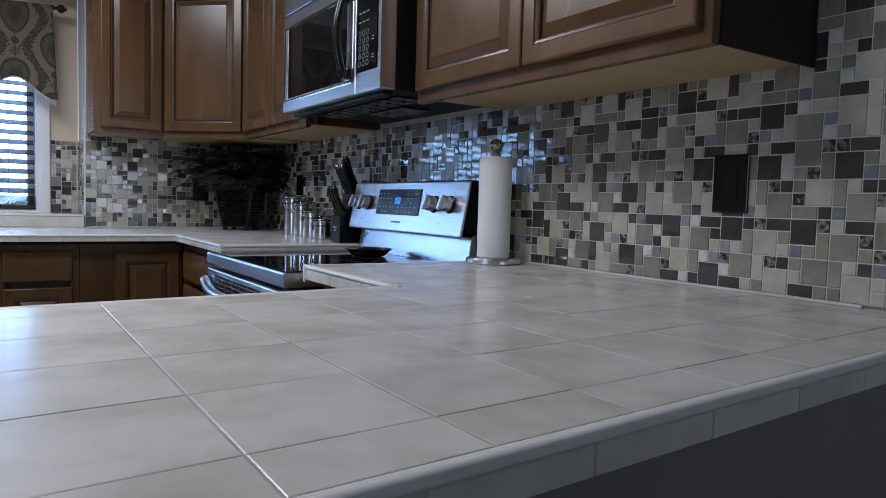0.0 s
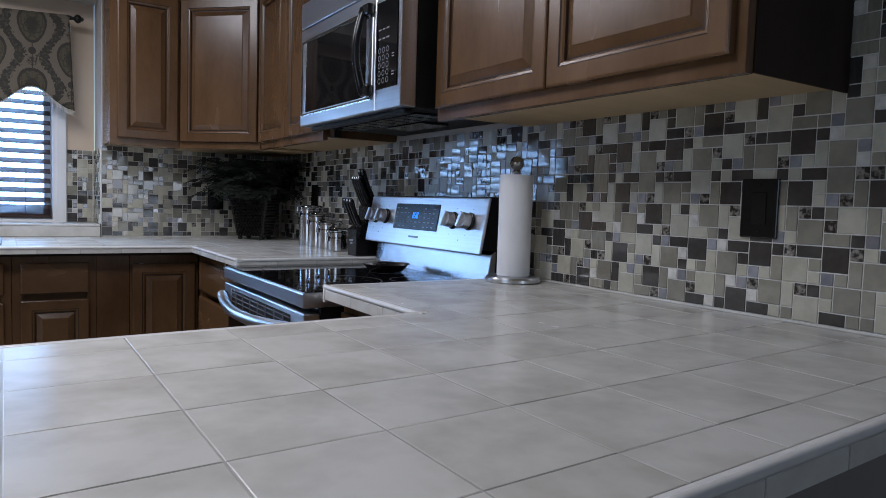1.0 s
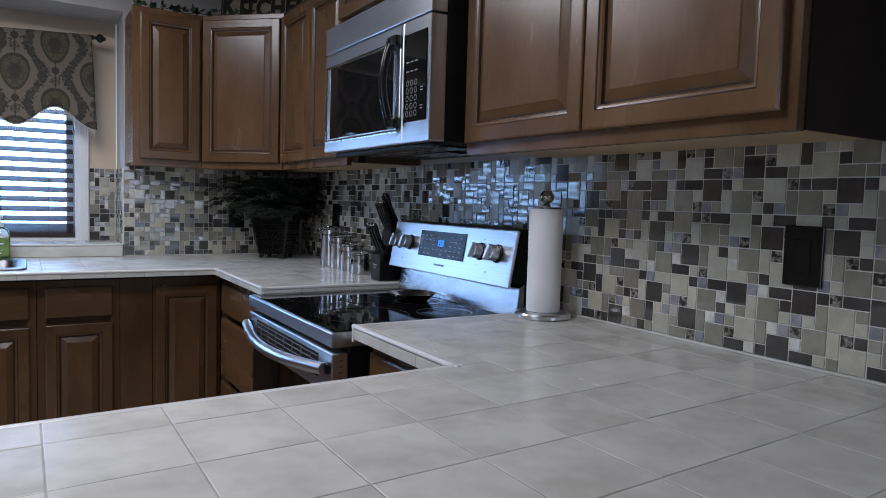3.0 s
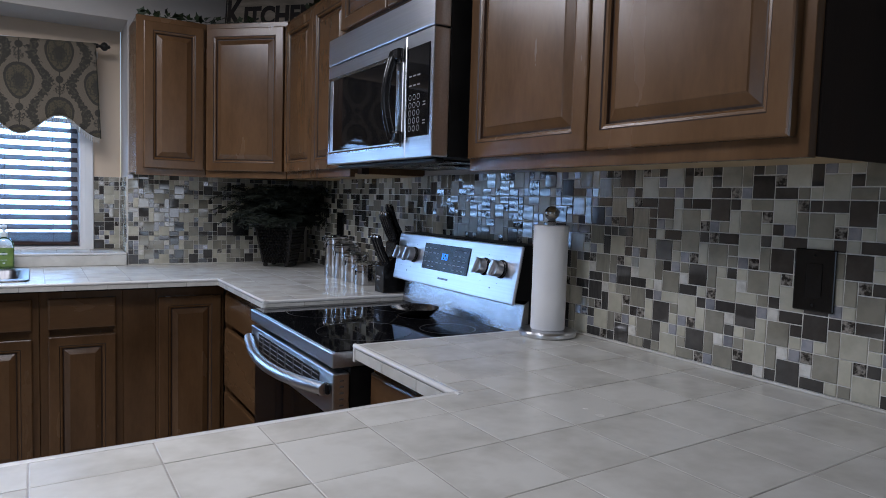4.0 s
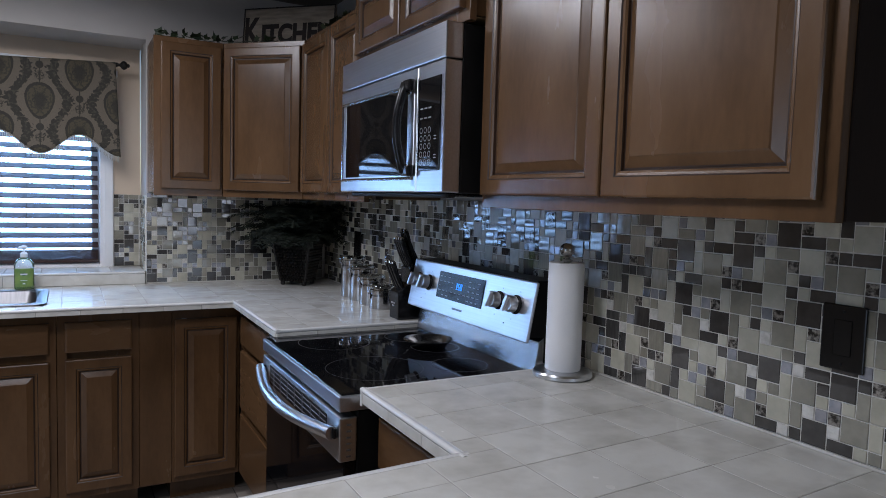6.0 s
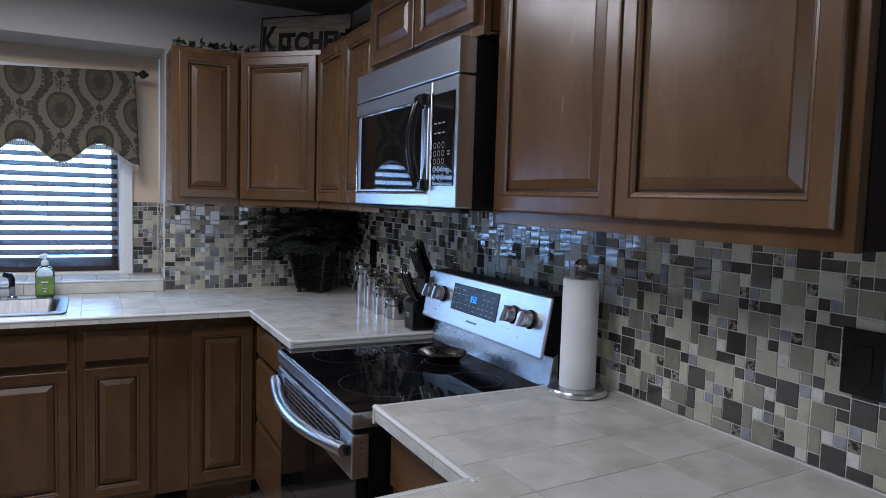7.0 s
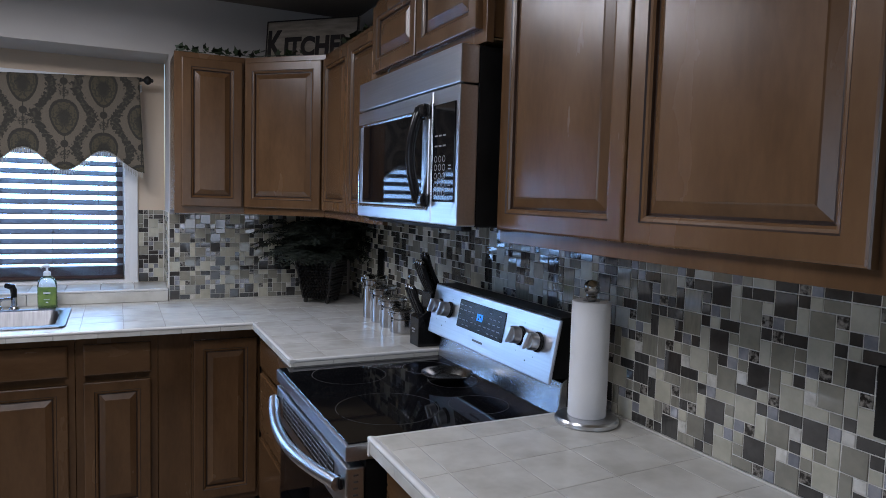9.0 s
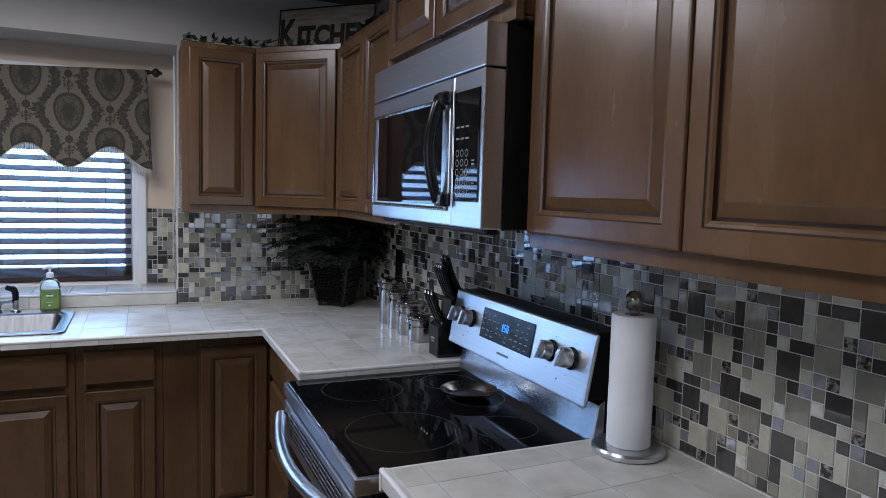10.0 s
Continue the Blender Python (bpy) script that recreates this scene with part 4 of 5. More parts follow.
sink()
fa = thing("faucet", at(-0.43, 3.822, TOP), "chrome kitchen faucet with lever and side spray", "faucet")
smooth(part("base_plate", lathe([(0, 0.0), (0.028, 0.0), (0.030, 0.006), (0.024, 0.012), (0.02, 0.05), (0.016, 0.055), (0, 0.056)], 0, 0, 24), M_CHROME, fa), 45)
sp = [(0, 0, 0.05), (0, 0, 0.16)] + [(0, -0.07 + 0.07 * math.cos(radians(a)), 0.16 + 0.07 * math.sin(radians(a))) for a in range(15, 181, 15)] + [(0, -0.14, 0.13)]
smooth(part("spout", tube(sp, 0.011, 14), M_CHROME, fa), 60)
smooth(part("lever", tube([(0.06, 0, 0.04), (0.08, -0.005, 0.045), (0.115, -0.01, 0.05)], [0.012, 0.007, 0.008], 12), M_CHROME, fa), 60)
smooth(part("lever_base", lathe([(0, 0), (0.024, 0), (0.022, 0.012), (0.014, 0.018), (0.013, 0.05), (0.009, 0.056), (0, 0.058)], 0.06, 0, 20), M_CHROME, fa), 45)
smooth(part("spray_holder", lathe([(0, 0), (0.022, 0), (0.02, 0.01), (0.013, 0.016), (0.012, 0.055), (0, 0.056)], 0.125, 0, 20), M_CHROME, fa), 45)
smooth(part("spray_head", tube([(0.125, 0, 0.05), (0.124, 0, 0.085), (0.118, -0.012, 0.104), (0.098, -0.03, 0.112)], [0.012, 0.014, 0.015, 0.011], 14), M_BLACK, fa, "black spray head"), 60)

M_CLEAR = M_GLASS
M_SOAP = surface("green_soap", (0.10, 0.20, 0.06), (0.15, 0.27, 0.08), 0.2, bump=0.0)
M_LABEL = surface("green_label", (0.13, 0.24, 0.07), (0.24, 0.36, 0.09), 0.4, 0, 25, bump=0.0)
M_BADGE = surface("dark_green_print", (0.04, 0.11, 0.04), (0.06, 0.14, 0.05), 0.4, bump=0.0)
M_PUMP = surface("white_plastic", (0.66, 0.74, 0.78), (0.72, 0.78, 0.82), 0.3, bump=0.0)
so = thing("soap_bottle", at(-0.174, 3.812, TOP), "clear pump bottle of green dish soap with green label", "soap bottle")


def oval(profile, ratio):
    bm = lathe(profile, seg=28)
    for v in bm.verts:
        v.co.y *= ratio
    return bm


smooth(part("bottle", oval([(0, 0.001), (0.036, 0.001), (0.040, 0.006), (0.040, 0.105), (0.037, 0.125), (0.026, 0.140), (0.014, 0.146), (0.014, 0.152), (0, 0.152)], 0.62), M_CLEAR, so, "clear plastic bottle"), 40)
smooth(part("soap", oval([(0, 0.004), (0.034, 0.004), (0.0375, 0.008), (0.0375, 0.094), (0, 0.094)], 0.60), M_SOAP, so, "green liquid soap"), 40)
bm = bmesh.new()
ra = 0.0408
va = [[bm.verts.new((ra * math.cos(radians(a)), 0.62 * ra * math.sin(radians(a)) - 0.0006, z)) for a in range(210, 331, 8)] for z in (0.016, 0.100)]
for i in range(len(va[0]) - 1):
    bm.faces.new((va[0][i], va[0][i + 1], va[1][i + 1], va[1][i]))
part("label", bm, M_LABEL, so, "green paper label")
part("label_badge", oval([(0, 0.058), (0.020, 0.058), (0.024, 0.066), (0.024, 0.080), (0.020, 0.088), (0, 0.088)], 1.11), M_BADGE, so, "dark green oval badge")
for z0, z1, w in ((0.070, 0.077, 0.014), (0.044, 0.046, 0.013), (0.028, 0.034, 0.005)):
    part("label_bar", boxed((-w, -0.0274, z0), (w, -0.0262, z1)), M_PUMP, so)
smooth(part("pump_collar", lathe([(0, 0.150), (0.0155, 0.150), (0.0155, 0.166), (0.010, 0.172), (0.005, 0.173), (0.005, 0.192), (0, 0.192)], seg=20), M_PUMP, so), 40)
smooth(part("pump_head", tube([(0.012, 0, 0.194), (0, 0, 0.196), (-0.016, -0.004, 0.194), (-0.026, -0.006, 0.186)], [0.008, 0.0095, 0.006, 0.004], 12), M_PUMP, so), 60)

# ---- paper towel holder ----
M_PAPER = surface("white_paper", (0.76, 0.76, 0.77), (0.82, 0.82, 0.82), 0.9, 0, 6, (1, 1, 1), 220, 0.35, 0.0012)
M_DKSTEEL = surface("dark_satin_steel", (0.34, 0.33, 0.32), (0.44, 0.43, 0.41), 0.22, 1.0)
th = thing("paper_towel_holder", at(1.182, 1.609, TOP), "steel paper towel holder beside the range", "towel holder")
smooth(part("base", lathe([(0, 0.001), (0.077, 0.001), (0.080, 0.004), (0.080, 0.012), (0.076, 0.017), (0.070, 0.0185), (0, 0.0185)], seg=48), M_STEEL, th), 35)
smooth(part("post", lathe([(0, 0.018), (0.009, 0.018), (0.009, 0.315), (0, 0.315)], seg=16), M_DKSTEEL, th), 40)
smooth(part("finial", lathe([(0, 0.312), (0.012, 0.312), (0.013, 0.319), (0.009, 0.323), (0.010, 0.326), (0.017, 0.332), (0.0205, 0.342), (0.019, 0.352), (0.012, 0.360), (0, 0.363)], seg=24), M_DKSTEEL, th, "dark round steel knob"), 50)
rl = thing("paper_towel_roll", at(1.182, 1.609, TOP + 0.0195), "full white paper towel roll on its holder", "paper towel")
bm = lathe([(0.021, 0.0), (0.0465, 0.0), (0.048, 0.002), (0.0483, 0.08), (0.0478, 0.15), (0.0483, 0.22), (0.048, 0.288), (0.0465, 0.290), (0.021, 0.290), (0.021, 0.0)], seg=56)
for v in bm.verts:
    a = math.atan2(v.co.y, v.co.x)
    k = 1 + 0.006 * noise.noise(Vector((math.cos(a) * 2, math.sin(a) * 2, v.co.z * 6)))
    v.co.x, v.co.y = v.co.x * k, v.co.y * k
smooth(part("roll", bm, M_PAPER, rl), 50)

# ---- canisters ----
M_ACRYL = glass_material()
for k, (y, h) in enumerate(((2.812, 0.106), (2.932, 0.136), (3.052, 0.168), (3.172, 0.198))):
    c = thing("canister", at(1.174 + 0.002 * k, y, TOP), "%s polished steel canister with clear clamp lid" % ("smallest", "second smallest", "second tallest", "tallest")[k], "canister", "canister set")
    r = 0.0555
    smooth(part("body", lathe([(0, 0.001), (r - 0.003, 0.001), (r, 0.004), (r, h - 0.050), (r - 0.002, h - 0.048), (r - 0.002, h - 0.045), (r, h - 0.043), (r, h - 0.030), (r + 0.002, h - 0.028), (r + 0.002, h - 0.024), (r - 0.002, h - 0.022), (r - 0.002, 0.006)], seg=40), M_CHROME, c), 35)
    lid = smooth(part("lid", lathe([(0, h - 0.003), (r - 0.012, h - 0.003), (r - 0.002, h - 0.006), (r + 0.001, h - 0.011), (r + 0.001, h - 0.021), (0, h - 0.021)], seg=36), M_ACRYL, c, "clear acrylic lid"), 35)
    part("lid_ring", lathe([(r - 0.001, h - 0.0205), (r + 0.003, h - 0.0205), (r + 0.003, h - 0.016), (r + 0.0015, h - 0.016)], seg=36), M_CHROME, lid)
    cl = part("clamp", tube([(-r - 0.004, 0.008, h - 0.045), (-r - 0.009, 0.009, h - 0.03), (-r - 0.005, 0.008, h - 0.012), (-r + 0.012, 0.006, h - 0.002), (-r + 0.012, -0.006, h - 0.002), (-r - 0.005, -0.008, h - 0.012), (-r - 0.009, -0.009, h - 0.03), (-r - 0.004, -0.008, h - 0.045)], 0.0016, 6), M_CHROME, c)
    part("latch", boxed((-r - 0.007, -0.009, h - 0.062), (-r + 0.001, 0.009, h - 0.040), 0.002), M_CHROME, c)

# ---- knife block ----
kb = thing("knife_block", at(1.115, 2.525, TOP), "black wooden knife block full of steel-ended black knives", "knife block")
part("block", prism(bmesh.new(), [(0.0, 0.001), (0.0, 0.108), (0.048, 0.140), (0.046, 0.200), (0.100, 0.236), (0.130, 0.160), (0.122, 0.001)], "y", 0.0, 0.080, 0.003), M_BLACK, kb)
part("name_bar", boxed((-0.001, 0.030, 0.060), (0.0005, 0.062, 0.066)), M_PRINT, kb)
part("name_bar", boxed((-0.001, 0.036, 0.050), (0.0005, 0.056, 0.055)), M_PRINT, kb)
lean = Vector((-0.40, 0.0, 0.92)).normalized()
for row, (px, pz, ys, ln) in enumerate(((0.024, 0.122, (0.014, 0.040, 0.066), 0.115), (0.062, 0.206, (0.012, 0.031, 0.050, 0.068), 0.122), (0.088, 0.225, (0.026, 0.054), 0.135))):
    for y in ys:
        k = thing("knife", kb.matrix_world @ at(px, y, pz), "black-handled kitchen knife standing in the block", "knife", "knives in the block")
        c = Vector((-0.005, 0, 0))
        pts = [lean * (ln * s) + c * math.sin(math.pi * s) * (1 if row else 0.8) for s in (0.04, 0.2, 0.4, 0.6, 0.8, 0.93, 1.0)]
        smooth(part("handle", tube(pts, [0.0112, 0.0128, 0.0118, 0.0120, 0.0138, 0.0132, 0.0080], 12, flat=0.75), M_BLACK, k), 60)
        smooth(part("bolster", tube([lean * -0.012, lean * (ln * 0.045)], [0.0075, 0.0090], 12, flat=0.7), M_CHROME, k, "steel bolster"), 60)
        smooth(part("end_cap", tube([pts[-2] + lean * 0.002, pts[-1] + lean * 0.002], [0.0122, 0.0075], 12, flat=0.75), M_DKSTEEL, k, "steel end cap"), 60)

# ---- potted fern in basket ----
M_WICKER = surface("black_wicker", (0.006, 0.005, 0.0045), (0.016, 0.013, 0.011), 0.45, 0, 40, bump=0.2)
M_FERN = surface("dark_fern", (0.005, 0.009, 0.005), (0.012, 0.019, 0.010), 0.85, 0, 20, vary=0.3)
PX, PY = 1.07, 3.69
bk = thing("wicker_basket", at(PX, PY, TOP, -38.5), "black square wicker basket on small feet in the corner", "basket")
for k in range(13):
    z = 0.028 + k * 0.0155
    half = 0.068 + 0.030 * k / 12
    pts, n = [], 18
    for sx, sy, ex, ey in ((-1, -1, 1, -1), (1, -1, 1, 1), (1, 1, -1, 1), (-1, 1, -1, -1)):
        for q in range(n):
            t = q / n
            wv = 0.0060 * (1 if (q + k) % 2 else -1)
            nx, ny = (sy * 0 + (ey - sy) / 2), -(ex - sx) / 2
            pts.append(((sx + (ex - sx) * t) * half + nx * wv, (sy + (ey - sy) * t) * half + ny * wv, z))
    pts.append(pts[0])
    smooth(part("weave", tube(pts, 0.0068, 6), M_WICKER, bk), 60)
part("liner", prism(bmesh.new(), [(-0.062, -0.062), (0.062, -0.062), (0.062, 0.062), (-0.062, 0.062)], "z", 0.02, 0.19), M_BLKMATTE, bk)
half = 0.102
part("rim", tube([(-half, -half, 0.226), (half, -half, 0.226), (half, half, 0.226), (-half, half, 0.226), (-half, -half, 0.226)], 0.010, 8), M_WICKER, bk)
for sx in (-1, 1):
    for sy in (-1, 1):
        smooth(part("foot", lathe([(0, 0.001), (0.010, 0.001), (0.013, 0.010), (0.010, 0.022), (0.014, 0.032), (0, 0.034)], sx * 0.058, sy * 0.058, 14), M_WICKER, bk), 50)
        part("corner_post", tube([(sx * 0.066, sy * 0.066, 0.025), (sx * 0.099, sy * 0.099, 0.226)], 0.0075, 8), M_WICKER, bk)

fern = thing("potted_fern", at(PX, PY, TOP + 0.19), "dense dark green artificial fern in the wicker basket", "plant")
rng = random.Random(21)
jv, jf = [], []
stems = bmesh.new()
for k in range(210):
    a = rng.uniform(0, 2 * math.pi)
    reach, rise = rng.uniform(0.14, 0.37), rng.uniform(0.09, 0.25)
    pts = []
    for q in range(12):
        s = q / 11
        p = Vector((math.cos(a) * reach * s, math.sin(a) * reach * s, rise * math.sin(min(s * 1.9, 2.5)) - 0.11 * s * s * (1 - rise / 0.3)))
        p.x, p.y, p.z = min(p.x, WALL_X - PX - 0.015), min(p.y, WALL_Y - PY - 0.015), min(p.z, UB - TOP - 0.205)
        if p.x > -0.12 and p.y < -0.26:
            p.y = -0.26
        pts.append(p)
    tube(pts[::3] + [pts[-1]], 0.0012, 4, stems)
    for q in range(1, 12):
        d = (pts[q] - pts[q - 1])
        if d.length < 1e-4:
            continue
        d.normalize()
        side = d.cross(Vector((0, 0, 1)))
        side = side.normalized() if side.length > 1e-3 else Vector((1, 0, 0))
        for s in (-1, 1):
            for sub in (0.0, 0.5):
                ln = 0.046 * math.sin(math.pi * (0.12 + 0.8 * q / 12)) + 0.006
                o = pts[q - 1].lerp(pts[q], sub)
                tip = o + side * s * ln + d * ln * 0.45 + Vector((0, 0, rng.uniform(-0.014, 0.006)))
                w = d * 0.0045
                midp = (o + tip) / 2 + Vector((0, 0, 0.003))
                i = len(jv)
                jv += [tuple(o), tuple(midp + w), tuple(tip), tuple(midp - w)]
                jf.append((i, i + 1, i + 2, i + 3))
tagged(part("fronds", (jv, [], jf), M_FERN, fern), "dark green feathery fronds", kind="stuff")
tagged(part("stalk", stems, M_FERN, fern), kind="stuff")

# ---- small steel dish on the cooktop ----
pan = thing("spoon_rest", at(1.050, 2.145, 0.8962), "small round steel dish standing on the cooktop", "dish")
smooth(part("dish", lathe([(0, 0.001), (0.050, 0.001), (0.059, 0.004), (0.075, 0.021), (0.081, 0.0245), (0.083, 0.026), (0.081, 0.0275), (0.073, 0.0235), (0.056, 0.0075), (0, 0.0045)], seg=48), M_DKSTEEL, pan), 40)
part("tab", boxed((-0.012, 0.076, 0.016), (0.012, 0.100, 0.0205), 0.003, 2), M_BLACK, pan)

# ---- outlets ----
M_OUTLET = surface("glossy_black_plate", (0.004, 0.004, 0.004), (0.008, 0.008, 0.008), 0.22, bump=0.0)
def outlet(m, label, group):
    o = thing("outlet", m, label, "outlet", group)
    part("plate", boxed((-0.042, -0.006, -0.0625), (0.042, -0.0005, 0.0625), 0.0025, 2), M_OUTLET, o)
    part("insert", boxed((-0.017, -0.0075, -0.034), (0.017, -0.006, 0.034), 0.001), M_OUTLET, o)
    for z in (-0.05, 0.05):
        ob = part("screw", lathe([(0, 0), (0.003, 0), (0.0025, 0.0012), (0, 0.0014)], seg=12), M_BLKMATTE, o)
        ob.matrix_local = pose(0, -0.006, z, 90, 0, 0)


outlet(at(WALL_X - 0.0072, 0.914, 1.146, EAST), "black electrical outlet plate on the mosaic backsplash", "outlets")
outlet(at(WALL_X - 0.0072, 3.380, 1.150, EAST), "black electrical outlet plate on the mosaic backsplash", "outlets")
outlet(at(0.911, WALL_Y - 0.0072, 1.127), "black electrical outlet plate beside the fern", "outlets")

# ---- sign and ivy on top of the cabinets ----
M_BOARD = surface("weathered_sign_board", (0.20, 0.165, 0.125), (0.36, 0.305, 0.245), 0.8, 0, 9, (1, 6, 6), 60, 0.2, contrast=(0.3, 0.7))
M_INK = surface("dark_brown_letter_paint", (0.010, 0.007, 0.006), (0.022, 0.014, 0.011), 0.8, 0, 30)
sg = thing("kitchen_sign", at(0.962, 3.568, UT + 0.002, -45) @ pose(0, 0, 0, -6, 0, 0), "weathered wooden sign with dark letters on the cabinet top", "sign")
part("board", boxed((-0.252, 0.0, 0.0), (0.252, 0.016, 0.222), 0.002), M_BOARD, sg)
part("border", rings(bmesh.new(), -0.252, 0.0, 0.252, 0.222, ((0.0, -0.0004), (0.0, -0.0035), (0.006, -0.0035), (0.006, -0.0004)), close=False), M_INK, sg)


def letters(text, size, x, z, width):
    cu = bpy.data.curves.new("letters", "FONT")
    cu.body, cu.size, cu.extrude, cu.offset = text, size, 0.0008, 0.0058
    tmp = new("letters", cu)
    bpy.context.view_layer.update()
    me = bpy.data.meshes.new_from_object(tmp.evaluated_get(bpy.context.evaluated_depsgraph_get()))
    bpy.data.objects.remove(tmp)
    xs = [v.co.x for v in me.vertices]
    k = width / (max(xs) - min(xs))
    lo = min(xs)
    for v in me.vertices:
        v.co.x = (v.co.x - lo) * k
    me.materials.append(M_INK)
    ob = new("lettering", me)
    ob.parent = sg
    ob.matrix_local = pose(x, -0.0012, z, 90, 0, 0)


letters("K", 0.190, -0.242, 0.040, 0.088)
letters("ITCHEN", 0.128, -0.146, 0.044, 0.388)

M_IVY = surface("ivy_leaf", (0.012, 0.022, 0.009), (0.028, 0.045, 0.018), 0.45, 0, 30, vary=0.3)


def ivy(points, seed, count):
    g = thing("ivy_garland", at(*points[0]), "artificial green ivy garland trailing along the cabinet top", "garland", "ivy garlands")
    rng = random.Random(seed)
    o = Vector(points[0])
    pts = [Vector(p) - o for p in points]
    fine = []
    for a, c in zip(pts, pts[1:]):
        for q in range(6):
            fine.append(a.lerp(c, q / 6) + Vector((rng.uniform(-0.01, 0.01), rng.uniform(-0.01, 0.01), 0.006 + rng.uniform(0, 0.012))))
    part("stem", tube(fine, 0.002, 5), M_IVY, g)
    jv, jf = [], []
    for k in range(count):
        p = rng.choice(fine) + Vector((rng.uniform(-0.02, 0.02), rng.uniform(-0.02, 0.02), rng.uniform(0.002, 0.018)))
        r = rng.uniform(0.014, 0.030)
        rot = Euler((rng.uniform(0.2, 1.5), rng.uniform(-0.6, 0.6), rng.uniform(0, 6.28))).to_matrix()
        i = len(jv)
        out = [(0, 0, 0)] + [(r * m_ * math.cos(radians(a)), r * m_ * math.sin(radians(a)), -0.15 * r * (m_ - 0.5)) for a, m_ in ((250, 0.5), (300, 0.75), (335, 0.5), (10, 0.9), (45, 0.55), (90, 1.15), (135, 0.55), (170, 0.9), (205, 0.5), (240, 0.75))]
        jv += [tuple(p + rot @ Vector(q)) for q in out]
        jf += [(i, i + q, i + q % 10 + 1) for q in range(1, 11)]
    jv = [(q[0], q[1], max(q[2], 0.003)) for q in jv]
    tagged(part("leaves", (jv, [], jf), M_IVY, g), "small lobed ivy leaves", kind="stuff")


ivy([(0.37, 3.62, UT), (0.48, 3.61, UT), (0.57, 3.61, UT), (0.68, 3.60, UT), (0.78, 3.52, UT), (0.90, 3.40, UT)], 31, 42)
ivy([(1.00, 3.05, UT), (1.01, 2.85, UT), (1.02, 2.66, UT), (0.99, 2.50, UT)], 32, 26)

# ---- pieces of counters, backsplash and floor ----
cells = []
ys, xs = lines(PEN_Y0 + 0.013, NEAR_END - 0.009, 1.604, 0.1593), lines(PEN_X0, WALL_X - 0.0035, 0.717)
cut_x, cut_y = FR_X + 0.015, PEN_Y1 - 0.010
for x0, x1 in zip(xs, xs[1:]):
    for y0, y1 in zip(ys, ys[1:]):
        if x0 > 0.70 or y1 <= cut_y:
            cells.append((x0, y0, x1, y1))
        elif x1 < 0.6:
            if y0 < cut_y:
                cells.append((x0, y0, x1, cut_y))
        else:
            if y0 < cut_y:
                cells.append((x0, y0, x1, cut_y))
            cells.append((cut_x, max(y0, cut_y), x1, y1))
counter_tiles(near, cells)

cells = []
ys = lines(FAR_Y + 0.015, WALL_Y - 0.0035, FAR_Y + 0.024 + P)
for x0, x1 in (lambda l: zip(l, l[1:]))(lines(-2.4, WALL_X - 0.0035, 0.292)):
    for y0, y1 in zip(ys, ys[1:]):
        if x0 >= SINK[1] - 0.001 or x1 <= SINK[0]:
            cells.append((x0, y0, x1, y1))
            continue
        left, right = (x0, min(x1, SINK[0])), (max(x0, SINK[1]), x1)
        for u0, u1 in (left, right):
            if u1 - u0 > 0.012 and u1 - u0 < x1 - x0:
                cells.append((u0, y0, u1, y1))
        u0, u1 = max(x0, SINK[0]), min(x1, SINK[1])
        for v0, v1 in ((y0, min(y1, SINK[2])), (max(y0, SINK[3]), y1)):
            if v1 - v0 > 0.012:
                cells.append((u0, v0, u1, v1))
ys = lines(FAR_END + 0.015, FAR_Y + 0.015, FAR_Y + 0.024 - P)
for x0, x1 in (lambda l: zip(l, l[1:]))(lines(FR_X + 0.015, WALL_X - 0.0035, 0.292 + 3 * P)):
    for y0, y1 in zip(ys, ys[1:]):
        cells.append((x0, y0, x1, y1))
counter_tiles(far, cells)

part("caulk", boxed((WALL_X - 0.0105, TILE_END, TOP + 0.0004), (WALL_X - 0.0066, NEAR_END - 0.01, TOP + 0.0062), 0.001), M_CTILE, near, "pale caulk line")
part("caulk", boxed((NICHE_X + 0.01, WALL_Y - 0.0105, TOP + 0.0004), (WALL_X - 0.012, WALL_Y - 0.0066, TOP + 0.0062), 0.001), M_CTILE, far, "pale caulk line")

UY, UZ = 0.0261, 0.0257      # mosaic module along and up
# one 6 by 6 module sheet, lowest row first: Q 2x2, H 2x1, V 1x2, o 1x1
SHEET = ("Q.H.oo", "..oQ.V", "ooo...", ".oooVQ", ".oQ...", "H...oo")
SIZES = {"Q": (2, 2), "H": (2, 1), "V": (1, 2), "o": (1, 1)}
# tile colours beside the outlet, lowest row first: Cream, Taupe, Dark, Marble, Pearl, White
COLOURS = (
    "..D.MDD.T.DTC.T.MPT.D.WDD.D.CTC.D.",
    "...C.T..WT.D..TD.T..MC.T..WT.C..C.",
    "..D...MPC...CPC...WPT...WPM...MDT.",
    "..TMDC.TDMCD.CPMCT.DCTCT.CPCTC.CP.",
    "..D....MT....TC....WD....DD....TD.",
    "....WCT...DPC...DPD...PWD...DMD...",
    "....TPD.D.CWT.D.CMC.C.TD....PCT.T.",
    "...T....WC.T..WD.T..WT.C.....T..M.",
    "......MCT...DPT...CDC...M.....MDT.",
    "..P..C.DPDCD.CPMCT.TPMTD....TD.CP.",
    "..T.....T....TT....TC..........CT.",
    "....DDD...DCD...DMD...DCD...DCD...",
    "..D..M.DT.DPTCT.MPTCT.CDPTT.MPCCT.",
    "....PT....DD....CD....MC....CD....",
    ".D.......D...C.D...DCT.....D...D..",
    "...T...PDC.T.PTC...MPD.D.TCC...TP.",
    "T.......T.....D..DT....MC.D..DT...",
    ".......................P.....C....",
)
